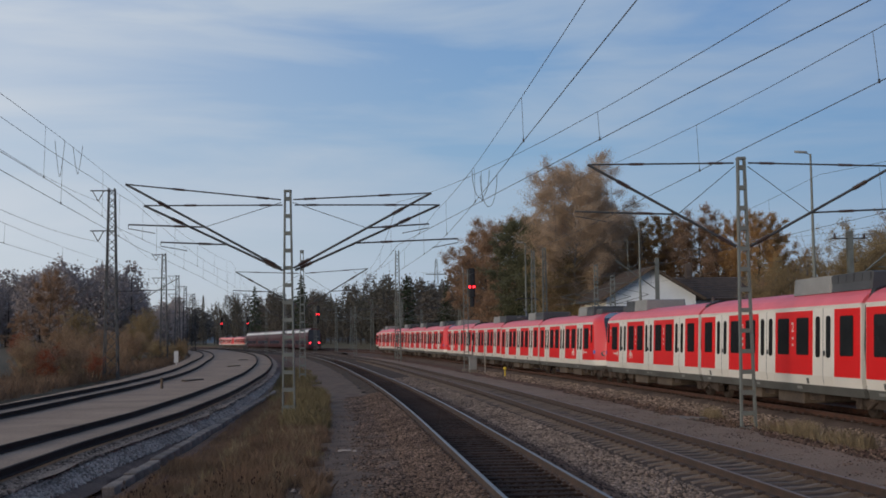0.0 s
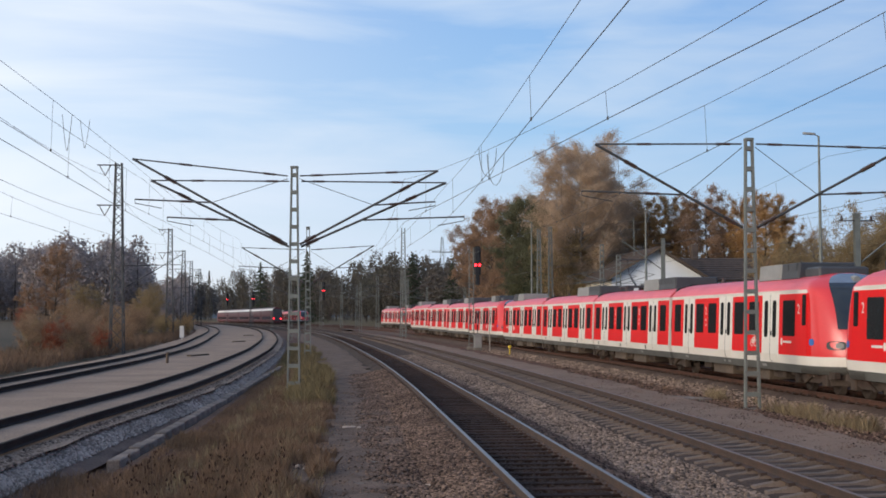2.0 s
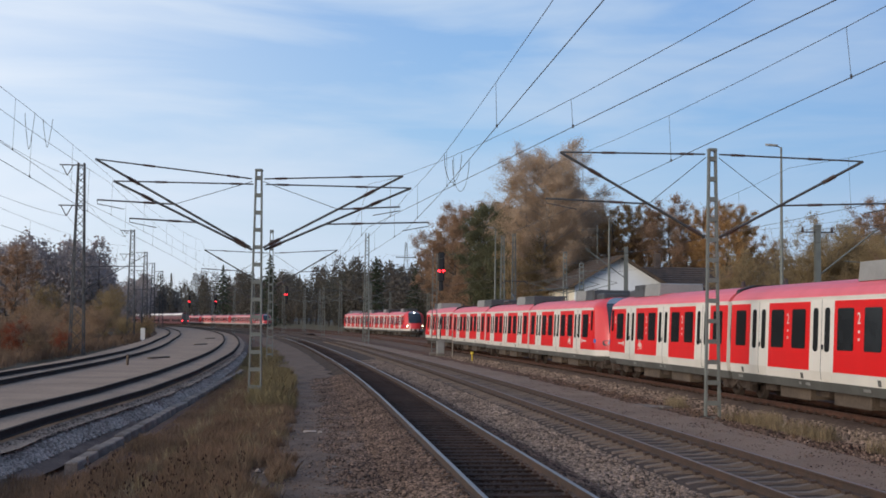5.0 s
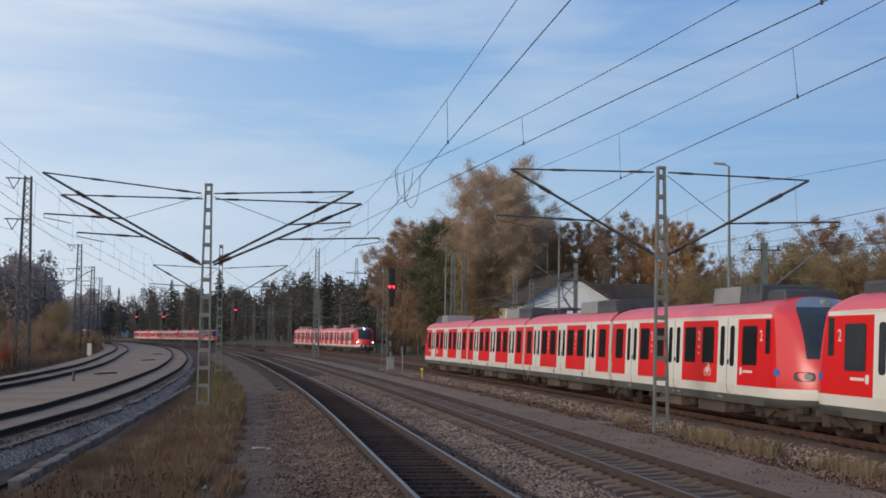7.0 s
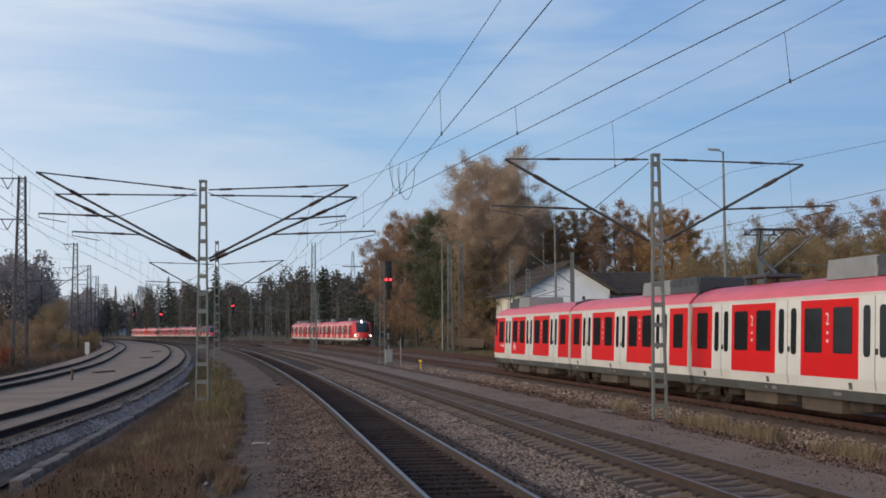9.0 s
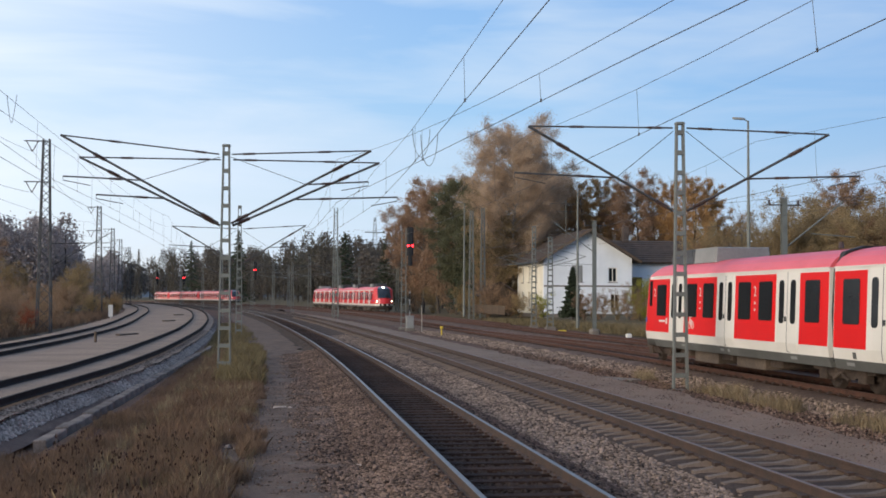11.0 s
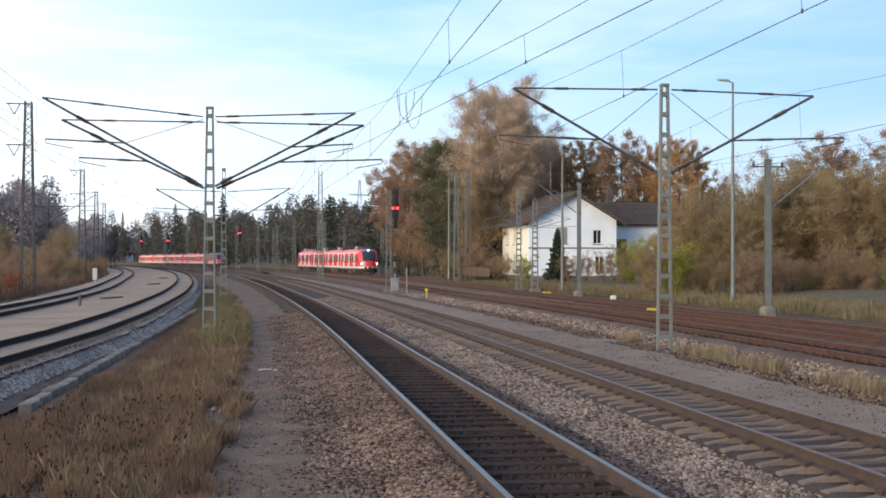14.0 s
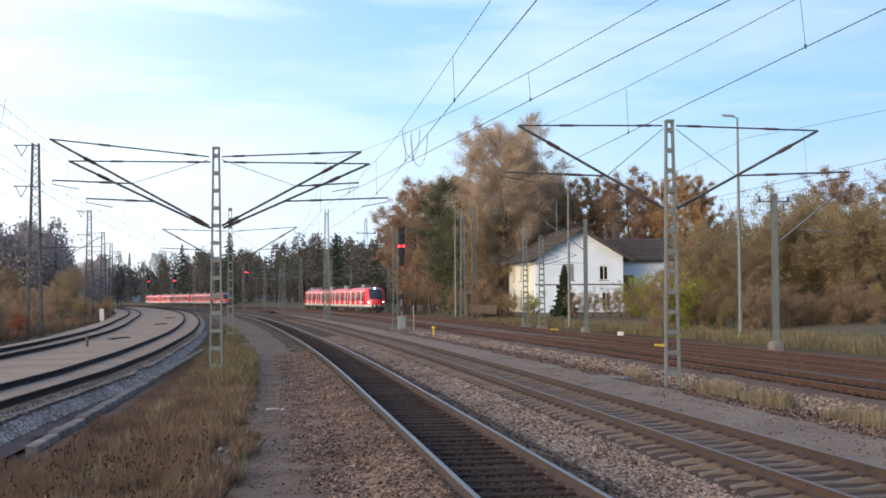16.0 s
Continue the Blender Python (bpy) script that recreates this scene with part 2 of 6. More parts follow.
M = dict(
    soil=mat("soil", (0.138, 0.077, 0.052), (0.094, 0.052, 0.037), 0.5, 0.95, fine=14, bump=0.6, speck=((0.172, 0.142, 0.107), 5, 0.62)),
    path=mat("cinder_path", (0.18, 0.122, 0.09), (0.112, 0.076, 0.056), 1.3, 0.95, fine=26, bump=0.9, speck=((0.163, 0.146, 0.125), 3, 0.60)),
    sand=mat("pale_sand", (0.33, 0.232, 0.168), (0.24, 0.168, 0.122), 0.35, 0.95, fine=18, bump=0.4),
    grey_path=mat("grey_fine_gravel", (0.25, 0.178, 0.13), (0.19, 0.132, 0.096), 0.5, 0.95, fine=35, bump=0.4),
    ballast=mat("ballast_bed", (0.169, 0.114, 0.089), (0.109, 0.072, 0.058), 1.2, 0.95, fine=16, bump=1.0),
    ballast_rust=mat("rusty_ballast_bed", (0.135, 0.092, 0.071), (0.085, 0.056, 0.044), 1.2, 0.95, fine=16, bump=1.0),
    ballast_dark=mat("oily_ballast_bed", (0.07, 0.046, 0.034), (0.042, 0.03, 0.023), 1.0, 0.9, fine=18, bump=1.0),
    stone=mat("ballast_stone", (0.168, 0.11, 0.079), (0.088, 0.056, 0.041), 0.6, 0.9, fine=30, island=0.85),
    stone_grey=mat("pale_ballast_stone", (0.27, 0.192, 0.142), (0.165, 0.115, 0.086), 0.8, 0.9, fine=30, island=0.75),
    stone_blue=mat("fresh_grey_ballast_stone", (0.38, 0.30, 0.245), (0.24, 0.185, 0.15), 0.8, 0.9, fine=30, island=0.5),
    rail=mat("rusty_rail", (0.085, 0.05, 0.036), (0.055, 0.038, 0.031), 3, 0.75, metal=0.3, fine=40, bump=0.2),
    rail_top=mat("polished_rail_head", (0.25, 0.215, 0.19), (0.18, 0.15, 0.13), 6, 0.40, metal=1.0, fine=30, grain=0.1),
    rail_dull=mat("dull_rail_head", (0.19, 0.135, 0.108), (0.14, 0.098, 0.078), 6, 0.6, metal=0.4, fine=30),
    ballast_brown=mat("dusty_brown_ballast_bed", (0.082, 0.056, 0.043), (0.056, 0.038, 0.030), 1.2, 0.95, fine=16, bump=1.0),
    rail_rust=mat("red_rusted_rail", (0.098, 0.048, 0.034), (0.062, 0.034, 0.026), 3, 0.85, fine=40, bump=0.2),
    rail_rust_top=mat("rusted_rail_head", (0.135, 0.078, 0.058), (0.10, 0.058, 0.044), 6, 0.7, fine=30),
    # dark rails, with the shadow along their webs darkened into the colour
    rail_black=mat("dark_oily_rail", (0.034, 0.024, 0.021), (0.024, 0.018, 0.016), 3, 0.85, fine=40, bump=0.2),
    kerb=mat("dirty_concrete_edging", (0.27, 0.205, 0.165), (0.17, 0.13, 0.105), 1.2, 0.9, fine=30, bump=0.5, obj=0.2),
    leaf_dun=mat("dull_brown_shrub_leaves", (0.34, 0.22, 0.135), (0.25, 0.165, 0.105), 0.3, 0.85, fine=3, island=0.3, thin=0.35),
    yard_wood=mat("dark_mixed_foliage", (0.15, 0.122, 0.098), (0.105, 0.098, 0.078), 0.05, 0.95, fine=0.4, island=0.25, thin=0.35),
    # dark glass panel whose sky reflection is put into a blue-grey base colour
    cab_cap=mat("blue_grey_front_cap", (0.17, 0.21, 0.26), (0.14, 0.17, 0.22), 1.5, 0.25, fine=10, grain=0.05),
    wood_sleeper=mat("tarred_timber", (0.048, 0.027, 0.019), (0.030, 0.017, 0.013), 3, 0.85, fine=30, bump=0.6, obj=0.35, stretch=(1, 8, 8)),
    conc_sleeper=mat("weathered_concrete", (0.205, 0.152, 0.12), (0.15, 0.112, 0.09), 2.5, 0.9, fine=45, bump=0.3, obj=0.15),
    conc=mat("grey_concrete", (0.21, 0.18, 0.152), (0.145, 0.124, 0.104), 2, 0.9, fine=40, bump=0.3),
    steel=mat("painted_mast_steel", (0.170, 0.178, 0.158), (0.128, 0.129, 0.116), 2, 0.6, metal=0.2, fine=30, grain=0.12),
    steel_dark=mat("dark_mast_steel", (0.075, 0.072, 0.07), (0.05, 0.048, 0.047), 2, 0.6, metal=0.2, fine=30, grain=0.12),
    wire=mat("oxidised_copper_wire", (0.085, 0.08, 0.08), None, 2, 0.6, metal=0.4, fine=30),
    insul=mat("brown_glazed_insulator", (0.06, 0.035, 0.028), None, 3, 0.3, fine=30),
    red=mat("traffic_red_paint", (0.66, 0.006, 0.006), (0.60, 0.005, 0.005), 0.7, 0.45, fine=25, spec=0.12, grain=0.03),
    # glossier, pinker copy of the red: bright sky on the cab corner is coloured in
    cab_red=mat("polished_cab_red", (0.66, 0.042, 0.045), (0.60, 0.034, 0.036), 0.9, 0.28, fine=18, spec=0.6, grain=0.03),
    roof_red=mat("sun_faded_red_roof_paint", (0.7, 0.105, 0.125), (0.62, 0.085, 0.1), 0.9, 0.45, fine=18, spec=0.5, grain=0.03),
    white=mat("light_grey_white_paint", (0.71, 0.655, 0.585), (0.63, 0.58, 0.51), 0.8, 0.35, fine=20, grain=0.03),
    skirt=mat("grey_dirty_skirt", (0.105, 0.102, 0.092), (0.07, 0.067, 0.06), 1.0, 0.6, fine=20, grain=0.12),
    under=mat("brake_dust_underframe", (0.085, 0.062, 0.048), (0.04, 0.03, 0.025), 1.5, 0.8, fine=20, bump=0.3),
    box_brown=mat("dusty_equipment_box", (0.115, 0.083, 0.06), (0.07, 0.051, 0.038), 1.5, 0.75, fine=20),
    glass=mat("tinted_window_glass", (0.012, 0.014, 0.016), (0.018, 0.02, 0.022), 1.5, 0.10, fine=3, spec=0.07, grain=0.03),
    screen_glass=mat("windscreen_glass", (0.03, 0.036, 0.042), (0.02, 0.024, 0.03), 1.5, 0.08, fine=3, spec=0.5, grain=0.03),
    rubber=mat("black_rubber", (0.018, 0.018, 0.019), None, 2, 0.6, fine=20),
    unit_grey=mat("grey_roof_unit", (0.25, 0.245, 0.23), (0.20, 0.195, 0.185), 1.5, 0.6, fine=20, grain=0.1),
    unit_dark=mat("dark_louvre_unit", (0.06, 0.062, 0.066), (0.045, 0.046, 0.05), 1.5, 0.6, fine=20, grain=0.1),
    lamp_warm=mat("warm_headlight", (0.9, 0.85, 0.7), None, 2, 0.3, emit=(1.0, 0.80, 0.52), power=9.0),
    lamp_white=mat("white_headlight", (0.9, 0.9, 0.85), None, 2, 0.3, emit=(1.0, 0.93, 0.80), power=9.0),
    lamp_red=mat("red_lamp", (0.6, 0.02, 0.02), None, 2, 0.3, emit=(1.0, 0.02, 0.03), power=9.0),
    black=mat("matt_black", (0.014, 0.014, 0.015), None, 2, 0.7, fine=20),
    blue=mat("blue_sign", (0.03, 0.13, 0.42), None, 2, 0.5, fine=20, grain=0.03),
    darktrain=mat("dirty_dark_red_paint", (0.10, 0.022, 0.024), (0.075, 0.02, 0.022), 1, 0.5, fine=20, grain=0.03),
    plaster=mat("white_render", (0.74, 0.75, 0.76), (0.64, 0.65, 0.66), 0.7, 0.9, fine=30, bump=0.2, grain=0.05),
    # warm copy of the render: low sun on the long wall is in its colour
    cream=mat("cream_render", (0.72, 0.66, 0.54), (0.63, 0.57, 0.46), 0.7, 0.9, fine=30, bump=0.2, grain=0.05),
    tiles=mat("dark_brown_roof_tiles", (0.10, 0.075, 0.062), (0.07, 0.055, 0.048), 1.5, 0.85, fine=14, bump=0.4, island=0.2),
    wood=mat("weathered_brown_boards", (0.12, 0.085, 0.06), (0.08, 0.06, 0.045), 2, 0.85, fine=25, stretch=(1, 1, 0.2), obj=0.2),
    wood_pale=mat("pale_fence_wood", (0.36, 0.32, 0.27), (0.28, 0.245, 0.205), 2, 0.85, fine=25, obj=0.2),
    yellow=mat("signal_yellow_paint", (0.62, 0.43, 0.03), (0.5, 0.34, 0.03), 2, 0.6, fine=20),
    bark=mat("grey_brown_bark", (0.10, 0.082, 0.068), (0.065, 0.053, 0.045), 3, 0.95, fine=25, bump=0.6),
    birchbark=mat("pale_birch_bark", (0.36, 0.33, 0.30), (0.14, 0.12, 0.11), 4, 0.9, fine=25),
    leaf_brown=mat("russet_leaves", (0.52, 0.37, 0.245), (0.40, 0.29, 0.20), 0.25, 0.85, fine=3, island=0.15, thin=0.35),
    leaf_gold=mat("golden_leaves", (0.48, 0.28, 0.118), (0.37, 0.225, 0.108), 0.3, 0.85, fine=3, island=0.15, thin=0.35),
    leaf_ochre=mat("ochre_leaves", (0.36, 0.235, 0.118), (0.285, 0.19, 0.10), 0.3, 0.85, fine=3, island=0.15, thin=0.35),
    bare_twig=mat("grey_bare_twigs", (0.19, 0.165, 0.15), (0.14, 0.12, 0.11), 3, 0.95, fine=25),
    leaf_olive=mat("olive_autumn_leaves", (0.325, 0.238, 0.122), (0.265, 0.185, 0.10), 0.3, 0.85, fine=3, island=0.15, thin=0.35),
    leaf_green=mat("dark_green_leaves", (0.145, 0.146, 0.085), (0.12, 0.115, 0.07), 0.3, 0.85, fine=3, island=0.15, thin=0.35),
    leaf_russet=mat("red_brown_leaves", (0.37, 0.225, 0.14), (0.28, 0.185, 0.12), 0.3, 0.85, fine=3, island=0.15, thin=0.35),
    leaf_yellow=mat("yellow_green_leaves", (0.36, 0.33, 0.06), (0.25, 0.23, 0.05), 0.3, 0.85, fine=3, island=0.4, thin=0.35),
    leaf_red=mat("red_shrub_leaves", (0.33, 0.085, 0.045), (0.22, 0.09, 0.05), 0.3, 0.85, fine=3, island=0.4, thin=0.35),
    needles=mat("spruce_needles", (0.068, 0.084, 0.051), (0.057, 0.068, 0.043), 0.3, 0.9, fine=3, island=0.15, thin=0.35),
    # the next two foliage colours are paled to carry the distance haze
    far_wood=mat("far_wood_foliage", (0.155, 0.142, 0.130), (0.185, 0.158, 0.138), 0.03, 0.95, fine=0.4, island=0.12, thin=0.35),
    field_wood=mat("brown_grey_wood_foliage", (0.38, 0.32, 0.30), (0.30, 0.262, 0.252), 0.05, 0.95, fine=0.4, island=0.15, thin=0.35),
    # the ridge's blue takes the place of haze, put into its base colour
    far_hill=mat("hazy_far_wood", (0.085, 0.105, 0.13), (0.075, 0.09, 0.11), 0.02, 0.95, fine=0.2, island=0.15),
    grass_dry=mat("dry_grass", (0.32, 0.245, 0.15), (0.23, 0.175, 0.105), 0.4, 0.9, fine=3, island=0.3, thin=0.25),
    grass_weed=mat("withered_weeds", (0.24, 0.15, 0.097), (0.172, 0.115, 0.074), 0.5, 0.9, fine=3, island=0.3, thin=0.25),
    seed_head=mat("dark_brown_seed_heads", (0.045, 0.024, 0.018), (0.03, 0.018, 0.014), 3, 0.9, fine=30),
    grass_verge=mat("dull_verge_grass", (0.225, 0.175, 0.092), (0.16, 0.125, 0.068), 0.3, 0.9, fine=3, island=0.3, thin=0.25),
    grass_green=mat("fresh_green_weed", (0.15, 0.24, 0.05), (0.12, 0.18, 0.04), 0.5, 0.85, fine=3, island=0.3),
    field=mat("brown_field", (0.116, 0.086, 0.057), (0.086, 0.069, 0.045), 0.15, 0.95, fine=6, bump=0.5),
    meadow=mat("rough_grass_ground", (0.135, 0.104, 0.06), (0.105, 0.082, 0.05), 0.35, 0.95, fine=9, bump=0.5),
)

# ------------------------------------------------------------------ mesh helpers
class Mesh:
    """Collects vertices, faces and a material number for each face."""

    def __init__(self):
        self.v, self.f, self.m = [], [], []

    def add(self, verts, faces, mi=0):
        k = len(self.v)
        self.v.extend(tuple(p) for p in verts)
        self.f.extend(tuple(k + i for i in q) for q in faces)
        self.m.extend([mi] * len(faces))
        return self

    def box(self, x0, y0, z0, x1, y1, z1, mi=0, m=None):
        p = [(x, y, z) for z in (z0, z1) for y in (y0, y1) for x in (x0, x1)]
        if m is not None:
            p = [m @ Vector(q) for q in p]
        return self.add(p, [(0, 2, 3, 1), (4, 5, 7, 6), (0, 1, 5, 4), (2, 6, 7, 3), (0, 4, 6, 2), (1, 3, 7, 5)], mi)

    def bevel_box(self, x0, y0, z0, x1, y1, z1, b=0.02, mi=0):
        """A box whose upright and top edges are chamfered."""
        ring = lambda d, z: [(x0 + d + b, y0 + d, z), (x1 - d - b, y0 + d, z), (x1 - d, y0 + d + b, z), (x1 - d, y1 - d - b, z),
                             (x1 - d - b, y1 - d, z), (x0 + d + b, y1 - d, z), (x0 + d, y1 - d - b, z), (x0 + d, y0 + d + b, z)]
        return self.loft([ring(0, z0), ring(0, z1 - b), ring(b, z1)], mi, caps=True)

    def loft(self, rings, mi=0, caps=False, closed=True):
        n = len(rings[0])
        v = [p for r in rings for p in r]
        f = []
        for i in range(len(rings) - 1):
            for j in range(n if closed else n - 1):
                a, b = i * n + j, i * n + (j + 1) % n
                f.append((a, b, b + n, a + n))
        if caps:
            f += [tuple(reversed(range(n))), tuple(range((len(rings) - 1) * n, len(rings) * n))]
        return self.add(v, f, mi)

    def tube(self, pts, radii, sides=6, mi=0, caps=True):
        pts = [Vector(p) for p in pts]
        if not hasattr(radii, "__len__"):
            radii = [radii] * len(pts)
        rings = []
        for i, p in enumerate(pts):
            d = (pts[min(i + 1, len(pts) - 1)] - pts[max(i - 1, 0)]).normalized()
            u = d.cross(Vector((0, 0, 1)) if abs(d.z) < 0.95 else Vector((1, 0, 0))).normalized()
            w = d.cross(u)
            rings.append([p + radii[i] * (u * math.cos(a) + w * math.sin(a)) for a in (2 * math.pi * k / sides for k in range(sides))])
        return self.loft(rings, mi, caps)

    def bar(self, a, b, w, h=None, mi=0):
        """A square bar from a to b."""
        a, b = Vector(a), Vector(b)
        h = h or w
        d = (b - a).normalized()
        u = d.cross(Vector((0, 0, 1)) if abs(d.z) < 0.95 else Vector((0, 1, 0))).normalized() * w / 2
        k = d.cross(u).normalized() * h / 2
        return self.loft([[p - u - k, p + u - k, p + u + k, p - u + k] for p in (a, b)], mi, True)

    def data(self, name, mats, smooth=False):
        me = bpy.data.meshes.new(name)
        me.from_pydata(self.v, [], self.f)
        for x in mats if isinstance(mats, (list, tuple)) else [mats]:
            me.materials.append(x)
        me.polygons.foreach_set("material_index", self.m)
        if smooth:
            me.polygons.foreach_set("use_smooth", [True] * len(self.f))
        me.update()
        return me


def part(name, mesh, mats, parent=None, label="", at=None, smooth=False):
    """One mesh object under a thing or a part. mesh: a Mesh, or mesh data that alike pieces share."""
    ob = new(name, mesh.data(name, mats, smooth) if isinstance(mesh, Mesh) else mesh)
    if parent is not None:
        ob.parent = parent
    if at is not None:
        ob.matrix_basis = at
    return tagged(ob, label)


def thing(name, at, label, category, group="", kind=""):
    """An Empty that carries the parts of a thing."""
    ob = new(name)
    ob.matrix_basis = at
    return tagged(ob, label, category, group, kind)


# ------------------------------------------------------------------ plan: tracks run beside one another along one line
HEADING = [(-340, 8.2), (35, 8.2), (60, 9.2), (100, 10.5), (160, 12.3), (230, 15.0), (350, 18.0), (450, 21.0), (600, 25.0), (3000, 25.0)]
START_X = 3.14
STEP = 1.0
S0 = -340


def _line():
    ss = np.arange(S0, 2601, STEP)
    th = np.radians(np.interp(ss, [h[0] for h in HEADING], [h[1] for h in HEADING]))
    x, y = np.cumsum(-np.sin(th)) * STEP, np.cumsum(np.cos(th)) * STEP
    k = int(-S0 / STEP)
    return ss, th, x - x[k] + START_X, y - y[k]


SS, TH, LX, LY = _line()


def head_at(s):
    return float(np.interp(s, SS, TH))


def grade(s):
    """The line climbs a little beyond the yard."""
    return float(np.interp(s, (90, 175, 360), (0.0, 0.32, 0.6)))


def spot(s, off, z=0.0):
    """The place s metres along the near track's middle and off metres to its right."""
    th = head_at(s)
    z += grade(s)
    return Vector((float(np.interp(s, SS, LX)) + off * math.cos(th), float(np.interp(s, SS, LY)) + off * math.sin(th), z))


def turned(s, off, z=0.0, extra=0.0):
    """The pose at that place with x across the tracks to the right and y along them."""
    p = spot(s, off, z)
    return pose(p.x, p.y, p.z, 0, 0, math.degrees(head_at(s)) + extra)


def land(off, s):
    """Height of the natural ground."""
    z = -0.48
    if off < -17.5:
        z += 1.5 * min(1, (-17.5 - off) / 9) + 0.012 * max(0, -26 - off) + 0.3 * noise.noise((off * 0.05, s * 0.05, 0))
    if off > 24:
        z += 1.0 * min(1, (off - 24) / 14) + 0.006 * max(0, off - 40) + 0.25 * noise.noise((off * 0.06, s * 0.06, 3))
    return z + 0.03 * noise.noise((off * 0.8, s * 0.5, 7)) - (0.25 if s < 9 and -9 < off < 1 else 0)


TRACK = dict(near=0.1, second=4.37, train=12.4, fourth=17.6)
# the two sidings on the sand lie higher and draw nearer in their curve: metres along, metres across
LEFT = ((10, -9.9), (28, -9.3), (33, -8.98), (40, -8.55), (53, -8.2), (88, -7.75), (120, -7.5), (200, -7.4), (420, -7.4))
OUTER = ((10, -14.6), (55, -13.8), (65, -13.55), (80, -13.5), (100, -13.55), (120, -13.9), (135, -14.2), (200, -14.6), (420, -14.8))
SIDING_Z = 0.25


def across(off, s):
    """The offset at s of a line given as a number or as a table."""
    return off if not hasattr(off, "__len__") else float(np.interp(s, [a for a, b in off], [b for a, b in off]))


def beside(table, d):
    return tuple((a, b + d) for a, b in table)


def strip(name, off0, off1, s0, s1, z, material, label, category, ds=1.0, n=8, rough=0.03, seed=0, kind="structure", edge=0.0):
    """A band of ground along the tracks. z: heights across it, even steps; edge: how far the borders wander."""
    me = Mesh()
    ss = np.arange(s0, s1 + 0.01, ds)
    for s in ss:
        for j in range(n + 1):
            u = j / n
            off = across(off0, s) * (1 - u) + across(off1, s) * u
            if edge and j in (0, n):
                off += edge * noise.noise((s * 0.35, seed + j, 0))
            zz = float(np.interp(u, np.linspace(0, 1, len(z)), z))
            if 0 < j < n:
                zz += rough * noise.noise((off * 1.3, s * 1.3, seed))
            me.v.append(tuple(spot(s, off, zz)))
    me.f = [(i * (n + 1) + j, i * (n + 1) + j + 1, (i + 1) * (n + 1) + j + 1, (i + 1) * (n + 1) + j) for i in range(len(ss) - 1) for j in range(n)]
    me.m = [0] * len(me.f)
    return tagged(part(name, me, material, smooth=True), label, category, kind=kind)


def build_ground():
    offs = [-1500, -900, -500, -300, -200, -140, -100, -75, -55, -45, -38, -32, -28, -25, -22, -19.5, -18, -17.5, -15, -12, -9, -6, -3, 0, 3, 6, 9, 12, 15,
            18, 21, 24, 26, 29, 32, 36, 41, 48, 58, 72, 90, 115, 150, 210, 300, 450, 700, 1100, 1700]
    ss = list(range(-80, 200, 4)) + list(range(200, 500, 12)) + list(range(500, 1000, 50)) + list(range(1000, 2600, 200)) + [2590]
    me = Mesh()
    for s in ss:
        for o in offs:
            me.v.append(tuple(spot(s, o, land(o, s))))
    n = len(offs)
    for i in range(len(ss) - 1):
        for j in range(n - 1):
            me.f.append((i * n + j, i * n + j + 1, (i + 1) * n + j + 1, (i + 1) * n + j))
            o = (offs[j] + offs[j + 1]) / 2
            me.m.append(1 if o < -18.2 else 2 if o > 23.5 else 0)
    tagged(part("ground", me, [M["soil"], M["field"], M["meadow"]], smooth=True), "brown soil, field and rough grass around the railway yard", "ground", kind="structure")


build_ground()
strip("cinder_path", -4.0, -1.3, -40, 190, (-0.43, -0.40, -0.39, -0.37), M["path"], "trodden dark cinder path beside the near track", "path", n=14, rough=0.055, seed=1, edge=0.5, ds=0.5)
strip("gravel_walkway", 6.2, 8.3, -40, 200, (-0.36, -0.33, -0.36), M["grey_path"], "pale grey fine gravel walkway between the tracks", "path", n=10, rough=0.06, seed=2, edge=0.45, ds=0.6)
strip("sand_yard", -17.4, beside(LEFT, 1.25), -60, 330, (-0.25, 0.03, 0.08, 0.08, 0.06, 0.07, 0.08, 0.08, 0.02), M["sand"], "pale sandy surface round the sidings", "yard surface", n=18, rough=0.025, seed=3, edge=0.25)
strip("siding_shoulder", beside(LEFT, 1.1), beside(LEFT, 1.85), -60, 200, (0.0, -0.10, -0.26, -0.33, -0.40), M["ballast"], "stony shoulder sloping from the siding to the weeds", "ballast", n=10, rough=0.06, seed=6, edge=0.2, ds=0.6)


# ------------------------------------------------------------------ tracks
GAUGE = 1.505   # between the rail heads' middles


def rail(s0, s1, off, parent, top, end_off=None, ds=2.0, z=0.0, body="rail"):
    """One rail: foot, web and head swept along the track."""
    prof = [(-0.075, -0.16), (0.075, -0.16), (0.075, -0.15), (0.012, -0.13), (0.012, -0.045), (0.036, -0.035), (0.036, -0.004), (0.028, 0.0),
            (-0.028, 0.0), (-0.036, -0.004), (-0.036, -0.035), (-0.012, -0.045), (-0.012, -0.13), (-0.075, -0.15)]
    me = Mesh()
    rings = []
    for s in np.arange(s0, s1 + 0.01, ds):
        u = 0 if end_off is None else (s - s0) / (s1 - s0)
        o = across(off, s) + (0 if end_off is None else (end_off - off) * u * u * (3 - 2 * u))
        rings.append([spot(s, o + a, b + z) for a, b in prof])
    me.loft(rings, 0, True)
    n = len(prof)
    for i in range(len(rings) - 1):
        for j in (6, 7, 8):
            me.m[i * n + j] = 1
    return part("rail", me, [M[body], top], parent)


